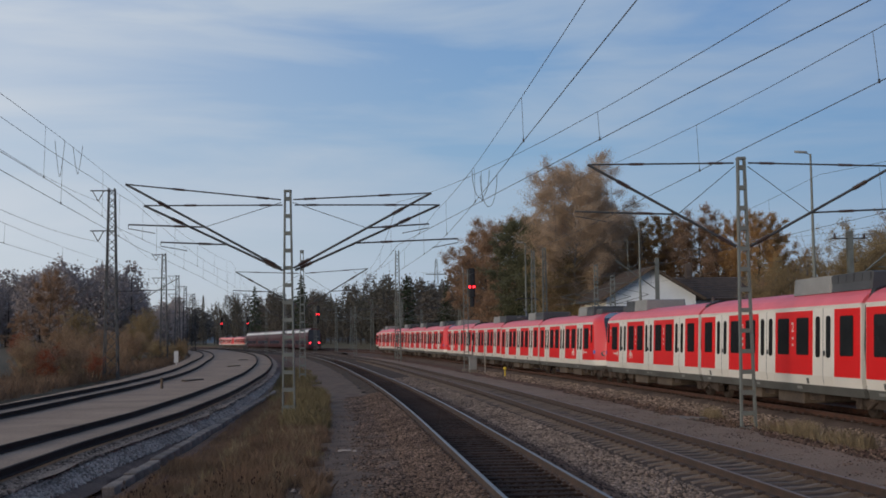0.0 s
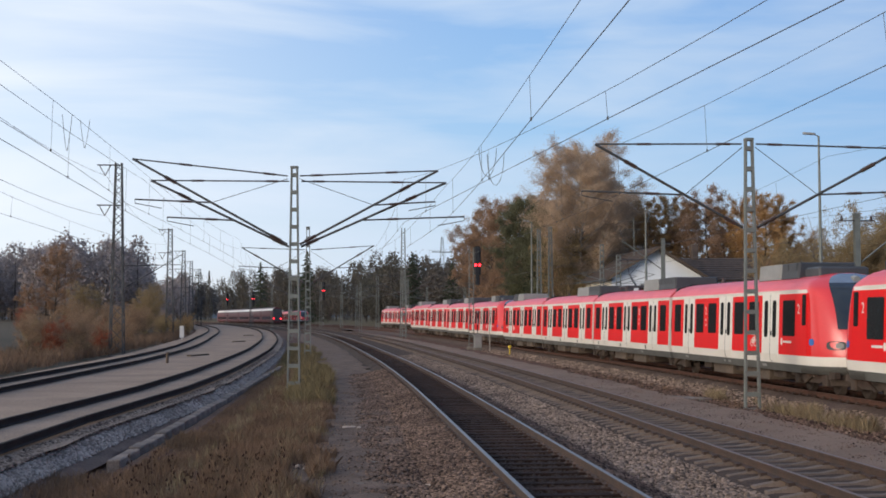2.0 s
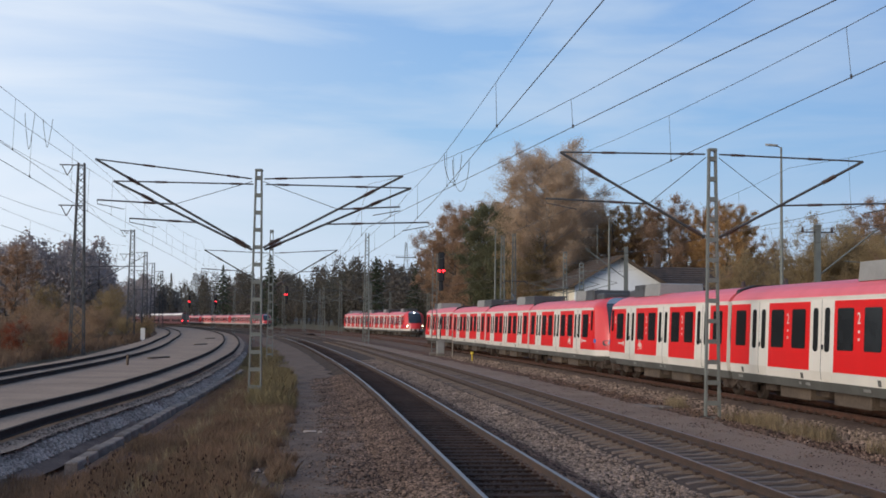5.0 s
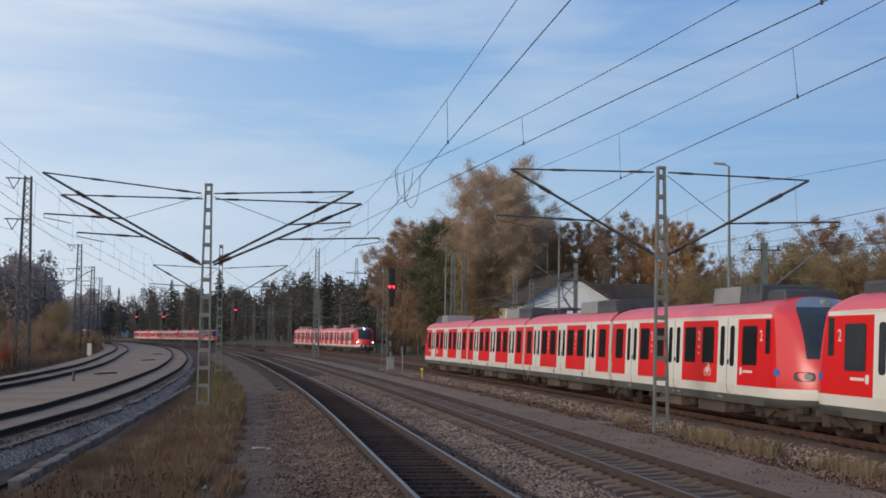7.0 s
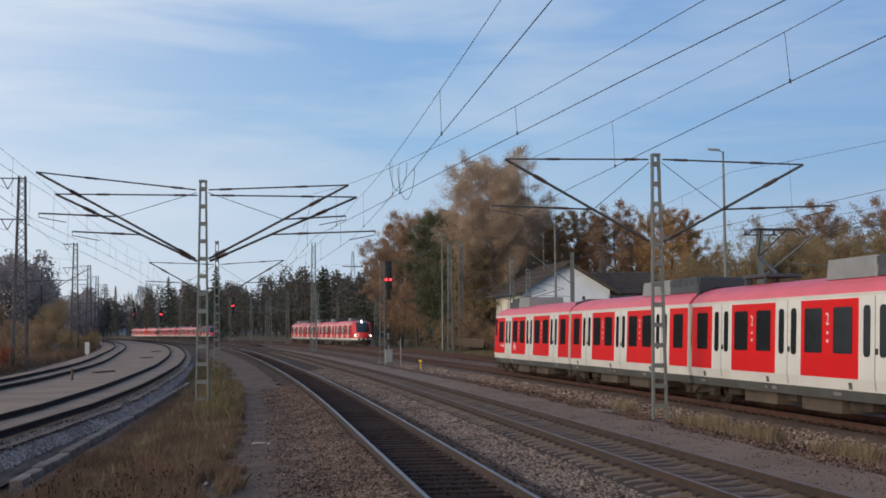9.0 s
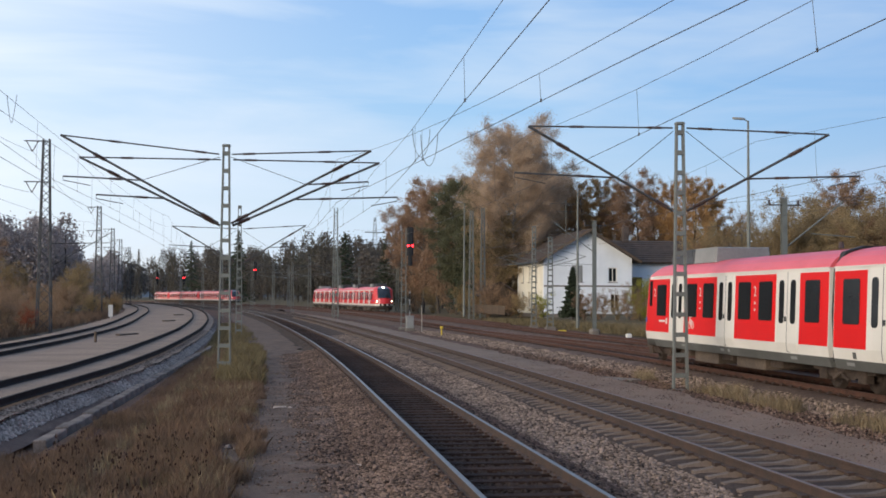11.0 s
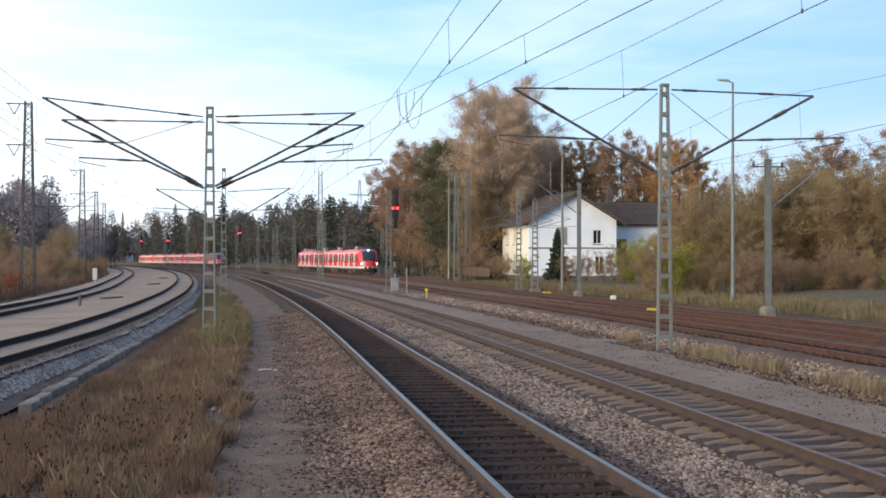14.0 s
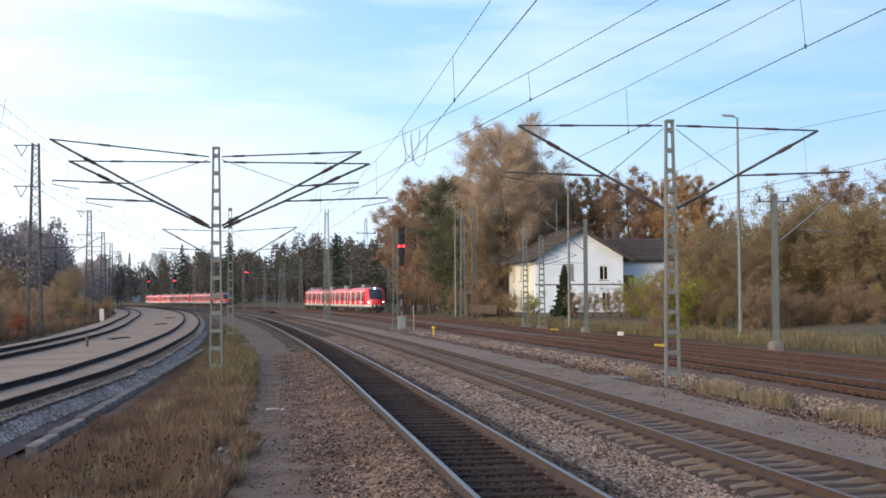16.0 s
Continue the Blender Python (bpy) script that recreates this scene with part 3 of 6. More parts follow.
def sleeper_mesh(kind):
    me = Mesh()
    if kind == "timber":
        me.bevel_box(-0.86, -0.13, -0.30, 0.86, 0.13, -0.155, 0.015)     # the ends are buried in the ballast
        for x in (-GAUGE / 2, GAUGE / 2):
            me.box(x - 0.17, -0.08, -0.16, x + 0.17, 0.08, -0.140, 1)
            for d in (-0.12, 0.12):
                me.box(x + d - 0.025, -0.03, -0.145, x + d + 0.025, 0.03, -0.10, 1)
        return me.data("timber_sleeper", [M["wood_sleeper"], M["rail"]])
    ring = lambda x, z, w: [(x, -0.105, -0.36), (x, 0.105, -0.36), (x, w * 0.75, z), (x, -w * 0.75, z)]
    me.loft([ring(-1.25, -0.235, 0.09), ring(-0.95, -0.185, 0.10), ring(-0.85, -0.155, 0.10), ring(-0.62, -0.155, 0.10), ring(-0.30, -0.215, 0.10), ring(0.30, -0.215, 0.10),
             ring(0.62, -0.155, 0.10), ring(0.85, -0.155, 0.10), ring(0.95, -0.185, 0.10), ring(1.25, -0.235, 0.09)], 0, True)
    for x in (-GAUGE / 2, GAUGE / 2):
        for d in (-0.13, 0.13):
            me.box(x + d - 0.05, -0.07, -0.17, x + d + 0.05, 0.07, -0.115, 1)
    return me.data("concrete_sleeper", [M["conc_sleeper"], M["rail"]])


def track(off, s0, s1, kind, top, label, bed, sleepers=(8, 150), width=1.75, bed_z=-0.205, crest=-0.17, z=0.0, body="rail"):
    t = thing("railway_track", Matrix.Identity(4), label, "railway track", "tracks of the yard")
    if bed:
        strip("ballast_bed", off - width - 0.55, off + width + 0.55, s0, s1, (-0.46, -0.40, crest, bed_z, bed_z - 0.02, bed_z, crest, -0.40, -0.46), bed,
              "bed of crushed stone under the track", "ballast", n=16, rough=0.05, seed=off, edge=0.25, ds=0.8)
    for d in (-GAUGE / 2, GAUGE / 2):
        rail(s0, s1, beside(off, d) if hasattr(off, "__len__") else off + d, t, top, z=z, body=body)
    if kind:
        data = sleeper_mesh(kind)
        s = sleepers[0]
        rng = random.Random(int(off * 10) + 5)
        while s < sleepers[1]:
            part("sleeper", data, None, t, at=turned(s, off, 0, rng.uniform(-0.8, 0.8)))
            s += 0.63
    return t


track(TRACK["near"], -60, 420, "timber", M["rail_top"], "near track with polished rails on dark tarred timber sleepers", M["ballast_dark"], (-12, 150), width=1.15)
track(TRACK["second"], -60, 420, "concrete", M["rail_dull"], "track with dull brown rails on pale concrete sleepers", M["ballast_brown"], (-12, 150), bed_z=-0.232, crest=-0.245)
track(TRACK["train"], -320, 500, "timber", M["rail_rust_top"], "rusty track on which the suburban train runs", M["ballast_rust"], (20, 130), body="rail_rust")
track(TRACK["fourth"], -60, 330, "timber", M["rail_rust_top"], "rusty siding with worn timber sleepers", M["ballast_rust"], (30, 110), body="rail_rust")
track(19.2, 112, 330, None, M["rail_rust_top"], "rusty track on which the waiting train stands", M["ballast_rust"], body="rail_rust")
track(17.0, 332, 640, None, M["rail_rust_top"], "distant track on which the far train stands", M["ballast_rust"], body="rail_rust")
track(8.3, 225, 640, None, M["rail_rust_top"], "distant rusty through track", M["ballast_rust"])
track(LEFT, -60, 420, None, M["rail_black"], "dark-railed siding sunk in pale sand", None, z=SIDING_Z, body="rail_black")
track(OUTER, -60, 420, None, M["rail_black"], "outer siding sunk in pale sand", None, z=SIDING_Z, body="rail_black")


def turnout():
    t = thing("turnout", Matrix.Identity(4), "rusty crossover rails between two sidings", "railway switch")
    for d in (-GAUGE / 2, GAUGE / 2):
        rail(34, 96, TRACK["fourth"] - 1.9 + d, t, M["rail_rust_top"], end_off=TRACK["train"] + d, body="rail_rust")


turnout()


def stones(name, off0, off1, s0, s1, count, size, z, material, label, seed, power=2.0, skip=(), thin_to=1.0):
    """Loose crushed stone, denser towards the camera."""
    rng = np.random.RandomState(seed)
    base = np.array([(-1, -1, -.7), (1, -1, -.7), (1, 1, -.7), (-1, 1, -.7), (-.6, -.7, .7), (.7, -.5, .6), (.5, .7, .75), (-.7, .6, .6)])
    faces = np.array([(4, 5, 6, 7), (0, 1, 5, 4), (1, 2, 6, 5), (2, 3, 7, 6), (3, 0, 4, 7)])
    s = s0 + (s1 - s0) * rng.rand(count) ** power
    u = rng.rand(count) ** thin_to
    lo, hi = (np.interp(s, *zip(*q)) if hasattr(q, "__len__") else np.full(count, q) for q in (off0, off1))
    o = lo + (hi - lo) * u
    th = np.interp(s, SS, TH)
    cx = np.interp(s, SS, LX) + o * np.cos(th)
    cy = np.interp(s, SS, LY) + o * np.sin(th)
    zz = np.interp(u, np.linspace(0, 1, len(z)), z)
    keep = np.ones(count, bool)
    for a, b in skip:
        keep &= ~((o > a) & (o < b))
    cx, cy, zz = cx[keep], cy[keep], zz[keep]
    n = len(cx)
    sz = size * (0.5 + 0.8 * rng.rand(n, 1, 1)) * np.array([1, 1, 0.8]) * (0.7 + 0.6 * rng.rand(n, 1, 3))
    v = base[None] * sz + 0.25 * size * (rng.rand(n, 8, 3) - 0.5)
    a = rng.rand(n) * 6.28
    c, q = np.cos(a)[:, None], np.sin(a)[:, None]
    tilt = (rng.rand(n, 1) - 0.5) * 0.9
    x, y, w = v[..., 0] * c - v[..., 1] * q, v[..., 0] * q + v[..., 1] * c, v[..., 2] + v[..., 0] * tilt
    p = np.stack([x + cx[:, None], y + cy[:, None], w + zz[:, None]], -1).reshape(-1, 3)
    f = (faces[None] + 8 * np.arange(n)[:, None, None]).reshape(-1, 4)
    fast(name, p, f, material, label, "gravel")


def fast(name, p, f, material, label, category, kind="stuff"):
    """A big mesh of polygons of equal size from arrays."""
    me = bpy.data.meshes.new(name)
    k = f.shape[1]
    me.vertices.add(len(p))
    me.vertices.foreach_set("co", np.ascontiguousarray(p, np.float32).ravel())
    me.loops.add(f.size)
    me.loops.foreach_set("vertex_index", np.ascontiguousarray(f, np.int32).ravel())
    me.polygons.add(len(f))
    me.polygons.foreach_set("loop_start", np.arange(0, f.size, k, dtype=np.int32))
    me.materials.append(material)
    me.update(calc_edges=True)
    return tagged(new(name, me), label, category, kind=kind)


stones("shoulder_ballast", -2.75, -0.72, 8, 62, 46000, 0.031, (-0.41, -0.39, -0.37, -0.24, -0.15), M["stone"], "brown crushed stone shoulder of the near track", 1, thin_to=0.55)
stones("ballast_between", 0.82, 2.75, 8, 70, 36000, 0.028, (-0.15, -0.2, -0.36, -0.38, -0.34), M["stone"], "brown crushed stone between the two tracks", 2)
stones("pale_ballast", 1.75, 3.05, 8, 90, 28000, 0.031, (-0.36, -0.34, -0.30, -0.28), M["stone_grey"], "pale crushed stone shoulder of the second track", 3)
stones("verge_ballast", 5.4, 6.3, 8, 60, 6000, 0.03, (-0.25, -0.36), M["stone_grey"], "pale crushed stone beside the second track", 4)
stones("left_ballast", beside(LEFT, 1.22), beside(LEFT, 1.55), 16, 120, 12000, 0.032, (-0.06, -0.16, -0.27), M["stone_blue"], "pale grey crushed stone beside the siding", 5)
stones("fringe_stones", beside(LEFT, 0.9), beside(LEFT, 1.25), 16, 90, 4000, 0.028, (0.05, 0.0), M["stone_grey"], "scattered brown stones in the siding's sandy edge", 15)
stones("train_ballast", 9.7, 11.3, 22, 120, 14000, 0.04, (-0.44, -0.36, -0.24), M["stone_grey"], "pale crushed stone beside the train's track", 6)
stones("bed_stones", -0.68, 0.68, 8, 50, 16000, 0.022, (-0.185, -0.18, -0.185), M["ballast_dark"], "dark oily stones between the near rails", 7)
stones("yard_stones", 8.3, 9.9, 20, 70, 5000, 0.03, (-0.44, -0.42, -0.42), M["stone"], "loose brown stones on the yard ground", 8)
stones("walkway_stones", 6.0, 8.6, 10, 60, 7000, 0.014, (-0.36, -0.33, -0.36), M["stone"], "small loose stones on the walkway", 10)
stones("path_stones", -4.0, -2.2, 8, 45, 4200, 0.015, (-0.42, -0.37), M["stone"], "small loose stones on the cinder path", 9)


KERB = ((12, -7.3), (25, -7.1), (29, -6.95), (40, -6.75), (67, -5.85), (90, -5.2))
strip("weed_bank", beside(KERB, 0.1), -3.7, 14, 88, (-0.34, -0.41, -0.45, -0.47), M["soil"], "brown soil under the weeds beside the edging", "bank", n=8, rough=0.05, seed=8, edge=0.05)


def kerb():
    k = thing("concrete_kerb", Matrix.Identity(4), "weathered concrete edging beside the weeds", "kerb", kind="structure")
    line = (Vector((-7.42, 22.7, 0)), Vector((-9.45, 39.2, 0)), Vector((-12.85, 66.8, 0)))
    me = Mesh().bevel_box(-0.12, -0.493, -0.75, 0.12, 0.493, 0.0, 0.02).data("kerb_stone", M["kerb"])
    rng = random.Random(4)
    for a, b in zip(line, line[1:]):
        ang = math.degrees(math.atan2(-(b.x - a.x), b.y - a.y))
        n = int((b - a).length)
        for i in range(n):
            p = a.lerp(b, (i + 0.5) / n)
            part("kerb_stone", me, None, k, at=pose(p.x, p.y, -0.23 + rng.uniform(-0.02, 0.02), 0, rng.uniform(-2, 2), ang + rng.uniform(-0.8, 0.8)))


kerb()

# ------------------------------------------------------------------ suburban train
SIDE = [(0.60, 1.40), (0.85, 1.465), (1.13, 1.50), (3.15, 1.42)]
ROOF = [(3.15, 1.425), (3.25, 1.37), (3.39, 1.24), (3.51, 1.04), (3.60, 0.75), (3.66, 0.40), (3.675, 0.0)]


def side_y(z):
    return float(np.interp(z, [a for a, b in SIDE], [b for a, b in SIDE]))


def patch(x0, x1, z0, z1, lift, side, corner=0.0, rows=3, xc=None):
    """A sheet on the car's side, with rounded corners if corner is given. Its own origin lies at x = 0."""
    me = Mesh()
    if corner:
        pts = []
        for cx, cz, a0 in ((x1 - corner, z1 - corner, 0), (x0 + corner, z1 - corner, 90), (x0 + corner, z0 + corner, 180), (x1 - corner, z0 + corner, 270)):
            for k in range(4):
                a = radians(a0 + 30 * k)
                pts.append((cx + corner * math.cos(a), cz + corner * math.sin(a)))
        out = [(x, side * (side_y(z) + lift), z) for x, z in pts]
        rim = [(x, side * (side_y(z) - 0.01), z) for x, z in pts]
        n = len(out)
        me.add(out + rim, [tuple(range(n)) if side < 0 else tuple(reversed(range(n)))] + [(i, (i + 1) % n, n + (i + 1) % n, n + i) for i in range(n)])
        return me
    zs = sorted({z0, z1, *[a for a, b in SIDE if z0 < a < z1]})
    rings = [[(x0, side * (side_y(z) - 0.01), z), (x0, side * (side_y(z) + lift), z), (x1, side * (side_y(z) + lift), z), (x1, side * (side_y(z) - 0.01), z)] for z in zs]
    me.loft(rings, 0, True)
    return me


def text_mesh(words, size, material, name="lettering"):
    """Flat letters as mesh data, standing in the xz plane."""
    cu = bpy.data.curves.new(name, "FONT")
    cu.body, cu.size, cu.extrude, cu.align_x = words, size, 0.003, "CENTER"
    tmp = bpy.data.objects.new(name, cu)
    scene.collection.objects.link(tmp)
    me = bpy.data.meshes.new_from_object(tmp.evaluated_get(bpy.context.evaluated_depsgraph_get()))
    bpy.data.objects.remove(tmp)
    me.transform(pose(0, 0, 0, 90))
    me.materials.clear()
    me.materials.append(material)
    return me


SHARED = {}


def shared(key, make):
    if key not in SHARED:
        SHARED[key] = make()
    return SHARED[key]


def wheel_mesh():
    me = Mesh()
    r = [(0.46, -0.07), (0.46, -0.045), (0.425, -0.04), (0.42, 0.065), (0.34, 0.07), (0.30, 0.02), (0.14, 0.03), (0.12, 0.08), (0.0, 0.08)]
    rings = [[(a * math.cos(k * math.pi / 9), b, a * math.sin(k * math.pi / 9)) for k in range(18)] for a, b in r]
    me.loft(rings, 0, False)
    return me.data("wheel", M["under"], True)


def bogie(parent, x):
    """Frame, springs and four wheels with their axle boxes."""
    me = Mesh()
    for s in (-1, 1):
        me.loft([[(px, s * 0.98, z0), (px, s * 1.16, z0), (px, s * 1.16, z1), (px, s * 0.98, z1)] for px, z0, z1 in
                 ((-1.75, 0.50, 0.68), (-1.1, 0.46, 0.70), (-0.6, 0.32, 0.55), (0.6, 0.32, 0.55), (1.1, 0.46, 0.70), (1.75, 0.50, 0.68))], 0, True)
        for ax in (-1.1, 1.1):
            me.bevel_box(ax - 0.19, s * 1.08 - 0.14, 0.27, ax + 0.19, s * 1.08 + 0.14, 0.62, 0.04)
        me.tube([(-0.45, s * 1.20, 0.30), (0.45, s * 1.20, 0.66)], 0.05, 8)
        for px in (-0.28, 0.28):
            me.tube([(px, s * 1.1, 0.5), (px, s * 1.1, 0.95)], 0.15, 10)
    me.box(-0.35, -1.0, 0.34, 0.35, 1.0, 0.55)
    for ax in (-1.1, 1.1):
        me.tube([(ax, -0.8, 0.425), (ax, 0.8, 0.425)], 0.09, 8)
    b = part("bogie", shared("bogie", lambda: me.data("bogie", M["under"])), None, parent, at=pose(x, 0, 0))
    wm = shared("wheel", wheel_mesh)
    for ax in (-1.1, 1.1):
        for s in (-1, 1):
            part("wheel", wm, None, b, at=pose(ax, s * 0.75, 0.425, 0, 0, 0 if s > 0 else 180))


def pantograph(parent, x):
    me = Mesh()
    me.bevel_box(x - 0.9, -0.6, 3.86, x + 0.9, 0.6, 3.95, 0.03)
    for dx in (-0.75, 0.75):
        for y in (-0.5, 0.5):
            me.tube([(x + dx, y, 3.74), (x + dx, y, 3.88)], 0.06, 6)
    knee = (x - 1.0, 0, 4.55)
    me.tube([(x + 0.45, 0, 3.95), knee], [0.06, 0.045], 6)
    me.tube([(x + 0.15, 0.1, 3.95), (x - 0.92, 0.1, 4.45)], 0.02, 5)
    for s in (-1, 1):
        me.tube([knee, (x + 0.25, s * 0.40, 5.28)], 0.02, 5)
    for dx in (0.08, 0.42):
        me.tube([(x + dx, -0.9, 5.14), (x + dx, -0.7, 5.3), (x + dx, 0.7, 5.3), (x + dx, 0.9, 5.14)], 0.024, 5)
    me.bar((x + 0.08, 0.4, 5.28), (x + 0.42, 0.4, 5.28), 0.035)
    me.bar((x + 0.08, -0.4, 5.28), (x + 0.42, -0.4, 5.28), 0.035)
    part("pantograph", me, M["unit_dark"], parent, "raised dark pantograph")


LENGTH = 0.977   # the cars' true length over the drawing above
FITTED = set()


def shorten(ob):
    for c in ob.children:
        c.matrix_basis.translation.x *= LENGTH
        if c.data.name not in FITTED and not c.name.startswith(("wheel", "bogie")):
            c.data.transform(Matrix.Diagonal((LENGTH, 1, 1, 1)))
            FITTED.add(c.data.name)
        if not c.name.startswith("bogie"):
            shorten(c)


def train_car(kind, lit=False, panto=False):
    """One articulated car; kind: mid or end. x runs forward, the cab of an end car at +x, rail top at z = 0."""
    car = thing("train_car", Matrix.Identity(4), "red and white suburban train car with dark windows", "train car", "cars of the suburban trains")
    x_joint = -7.73 if kind == "mid" else -9.12
    xa = x_joint + 0.13
    xb = 7.60 if kind == "mid" else 6.12
    key = (kind, lit)

    def body():
        me = Mesh()
        ring = lambda x: [(x, -side_y(z), z) for z in (0.85, 1.13, 2.0, 3.15)] + [(x, side_y(z), z) for z in (3.15, 2.0, 1.13, 0.85)]
        return me.loft([ring(xa), ring(xb)], 0, True).data("body", M["white"])

    def roof():
        me = Mesh()
        pr = [(-b, a) for a, b in ROOF] + [(b, a) for a, b in reversed(ROOF[:-1])]
        return me.loft([[(x, y, z) for y, z in pr] for x in (xa, xb)], 0, True).data("roof", M["roof_red"], False)

    def skirt():
        me = Mesh()
        me.loft([[(x, -1.40, 0.60), (x, -1.465, 0.85), (x, 1.465, 0.85), (x, 1.40, 0.60)] for x in (xa, xb)], 0, True)
        return me.data("skirt", M["skirt"])

    part("body", shared(("body", kind), body), None, car)
    part("roof", shared(("roof", kind), roof), None, car, "faded red roof")
    part("skirt", shared(("skirt", kind), skirt), None, car, "dirty grey skirt")
    # drip rail between side and roof
    for s in (-1, 1):
        part("gutter", shared(("gut", kind, s), lambda: Mesh().box(xa, s * 1.425 - 0.02, 3.12, xb, s * 1.425 + 0.02, 3.16).data("gutter", M["white"])), None, car)
    # doors, red panels and windows along each side
    x = xa
    runs = [("half", 1.87)] + [("door", 1.62), ("full", 3.28), ("door", 1.62), ("full", 3.28), ("door", 1.62)] + ([("half", 1.87)] if kind == "mid" else [("cab", 2.55)])
    for what, length in runs:
        x0, x1 = x, x + length
        x = x1
        for s in (-1, 1):
            if what == "door":
                for k, (a, b) in enumerate(((x0 + 0.1, (x0 + x1) / 2 - 0.008), ((x0 + x1) / 2 + 0.008, x1 - 0.1))):
                    w = b - a
                    d = part("door", shared(("door", s), lambda: patch(0, w, 0.90, 3.08, 0.010, s).data("door", M["white"])), None, car, at=pose(a, 0, 0))
                    part("pane", shared(("slit", s), lambda: patch(0, 0.34, 1.66, 2.86, 0.020, s, 0.11).data("pane", M["glass"])), None, d, at=pose(w / 2 - 0.17 + (0.04 if k else -0.04), 0, 0))
                part("door_seam", shared(("seam", s), lambda: patch(-0.012, 0.012, 0.90, 3.08, 0.013, s).data("door_seam", M["rubber"])), None, car, at=pose((x0 + x1) / 2, 0, 0))
                part("door_button", shared(("button", s), lambda: patch(-0.05, 0.05, 1.72, 1.86, 0.03, s, 0.02).data("door_button", M["rubber"])), None, car, at=pose((x0 + x1) / 2 + 0.10, 0, 0))
            else:
                part("panel", shared(("panel", what, s), lambda: patch(0, length - 0.06, 1.13, 3.04, 0.008, s).data("panel", M["red"])), None, car, "bright red side panel", at=pose(x0 + 0.03, 0, 0))
                wins = {"half": [(0.55 if x0 < 0 else 0.46, 0.92)], "full": [(0.28, 1.0), (1.94, 1.0)], "cab": [(0.40, 1.08)]}[what]
                for wx, ww in wins:
                    part("window", shared(("win", ww, s), lambda: patch(0, ww, 1.72, 2.84, 0.022, s, 0.07).data("window", M["glass"])), None, car, at=pose(x0 + wx, 0, 0))
                if what == "full":
                    for k, zc in enumerate((2.66, 2.22, 2.02)):
                        if k == 0:
                            me = shared("two", lambda: text_mesh("2", 0.42, M["white"]))
                            part("class_number", me, None, car, "white class number 2", at=pose(x0 + 1.6, s * (side_y(2.6) + 0.014), 2.42, 0, 0, 0 if s < 0 else 180))
                        else:
                            part("marking", shared(("mark", s, k), lambda: patch(-0.05, 0.05, zc - 0.035, zc + 0.035, 0.012, s).data("marking", M["white"])), None, car, at=pose(x0 + 1.6, 0, 0))
                if what == "full" and kind == "end" and x0 > -1:
                    def bike():
                        me = Mesh()
                        for cx in (-0.17, 0.17):
                            me.tube([(cx + 0.12 * math.cos(a), 0, 1.45 + 0.12 * math.sin(a)) for a in np.linspace(0, 2 * math.pi, 13)], 0.012, 4, caps=False)
                        for a, b in (((-0.17, 1.45), (-0.05, 1.62)), ((-0.05, 1.62), (0.12, 1.64)), ((0.17, 1.45), (0.1, 1.74)), ((-0.05, 1.62), (0.02, 1.45)), ((0.02, 1.45), (0.12, 1.64)), ((-0.12, 1.72), (-0.02, 1.72)), ((-0.17, 1.45), (0.02, 1.45))):
                            me.bar((a[0], 0, a[1]), (b[0], 0, b[1]), 0.022)
                        return me.data("bicycle_sign", M["white"])
                    part("bicycle_sign", shared("bike", bike), None, car, "white bicycle pictogram", at=pose(x0 + 2.45, s * (side_y(1.55) + 0.016), 0))
                if what == "cab":
                    part("cab_window", shared(("cabwin", s), lambda: patch(0, 0.30, 2.06, 3.0, 0.022, s, 0.05).data("cab_window", M["glass"])), None, car, at=pose(x0 + 2.1, 0, 0))
                    part("class_number", shared("two", lambda: text_mesh("2", 0.42, M["white"])), None, car, "white class number 2", at=pose(x0 + 1.78, s * (side_y(2.6) + 0.014), 2.42, 0, 0, 0 if s < 0 else 180))
                    part("marking", shared(("logo", s), lambda: patch(0, 0.72, 1.50, 1.57, 0.012, s).data("marking", M["white"])), None, car, "pale lettering bar", at=pose(x0 + 0.45, 0, 0))
                    part("emblem", shared(("logo2", s), lambda: patch(0, 0.17, 1.43, 1.65, 0.012, s, 0.06).data("emblem", M["white"])), None, car, "small pale emblem", at=pose(x0 + 0.22, 0, 0))
    # dark folding bellows at the joints
    for xj in ([x_joint] if kind == "end" else [-7.73, 7.73]):
        def bellows():
            me = Mesh()
            pr = [(-1.36, 0.75), (-1.40, 2.0), (-1.33, 3.1), (-1.1, 3.55), (-0.6, 3.70), (0.6, 3.70), (1.1, 3.55), (1.33, 3.1), (1.40, 2.0), (1.36, 0.75)]
            return me.loft([[(px, y * k, z) for y, z in pr] for px, k in ((-0.15, 1.0), (-0.08, 0.95), (-0.02, 1.0), (0.02, 1.0), (0.08, 0.95), (0.15, 1.0))], 0, True).data("bellows", M["rubber"])
        part("bellows", shared("bellows", bellows), None, car, "black rubber gangway bellows", at=pose(xj, 0, 0))
    # underframe
    bogie(car, x_joint)
    if kind == "end":
        bogie(car, 9.12 - 2.78)
    boxes = [(-5.2, -4.3, 0.38), (-3.9, -1.6, 0.25), (-1.2, -0.3, 0.40), (0.1, 2.4, 0.23), (2.9, 4.0, 0.36)]
    for k, (a, b, z0) in enumerate(boxes):
        part("equipment_box", shared(("ebox", k), lambda: Mesh().bevel_box(a, -1.17, z0, b, 1.17, 0.62, 0.03).data("equipment_box", M["box_brown" if k % 2 else "under"])), None, car)
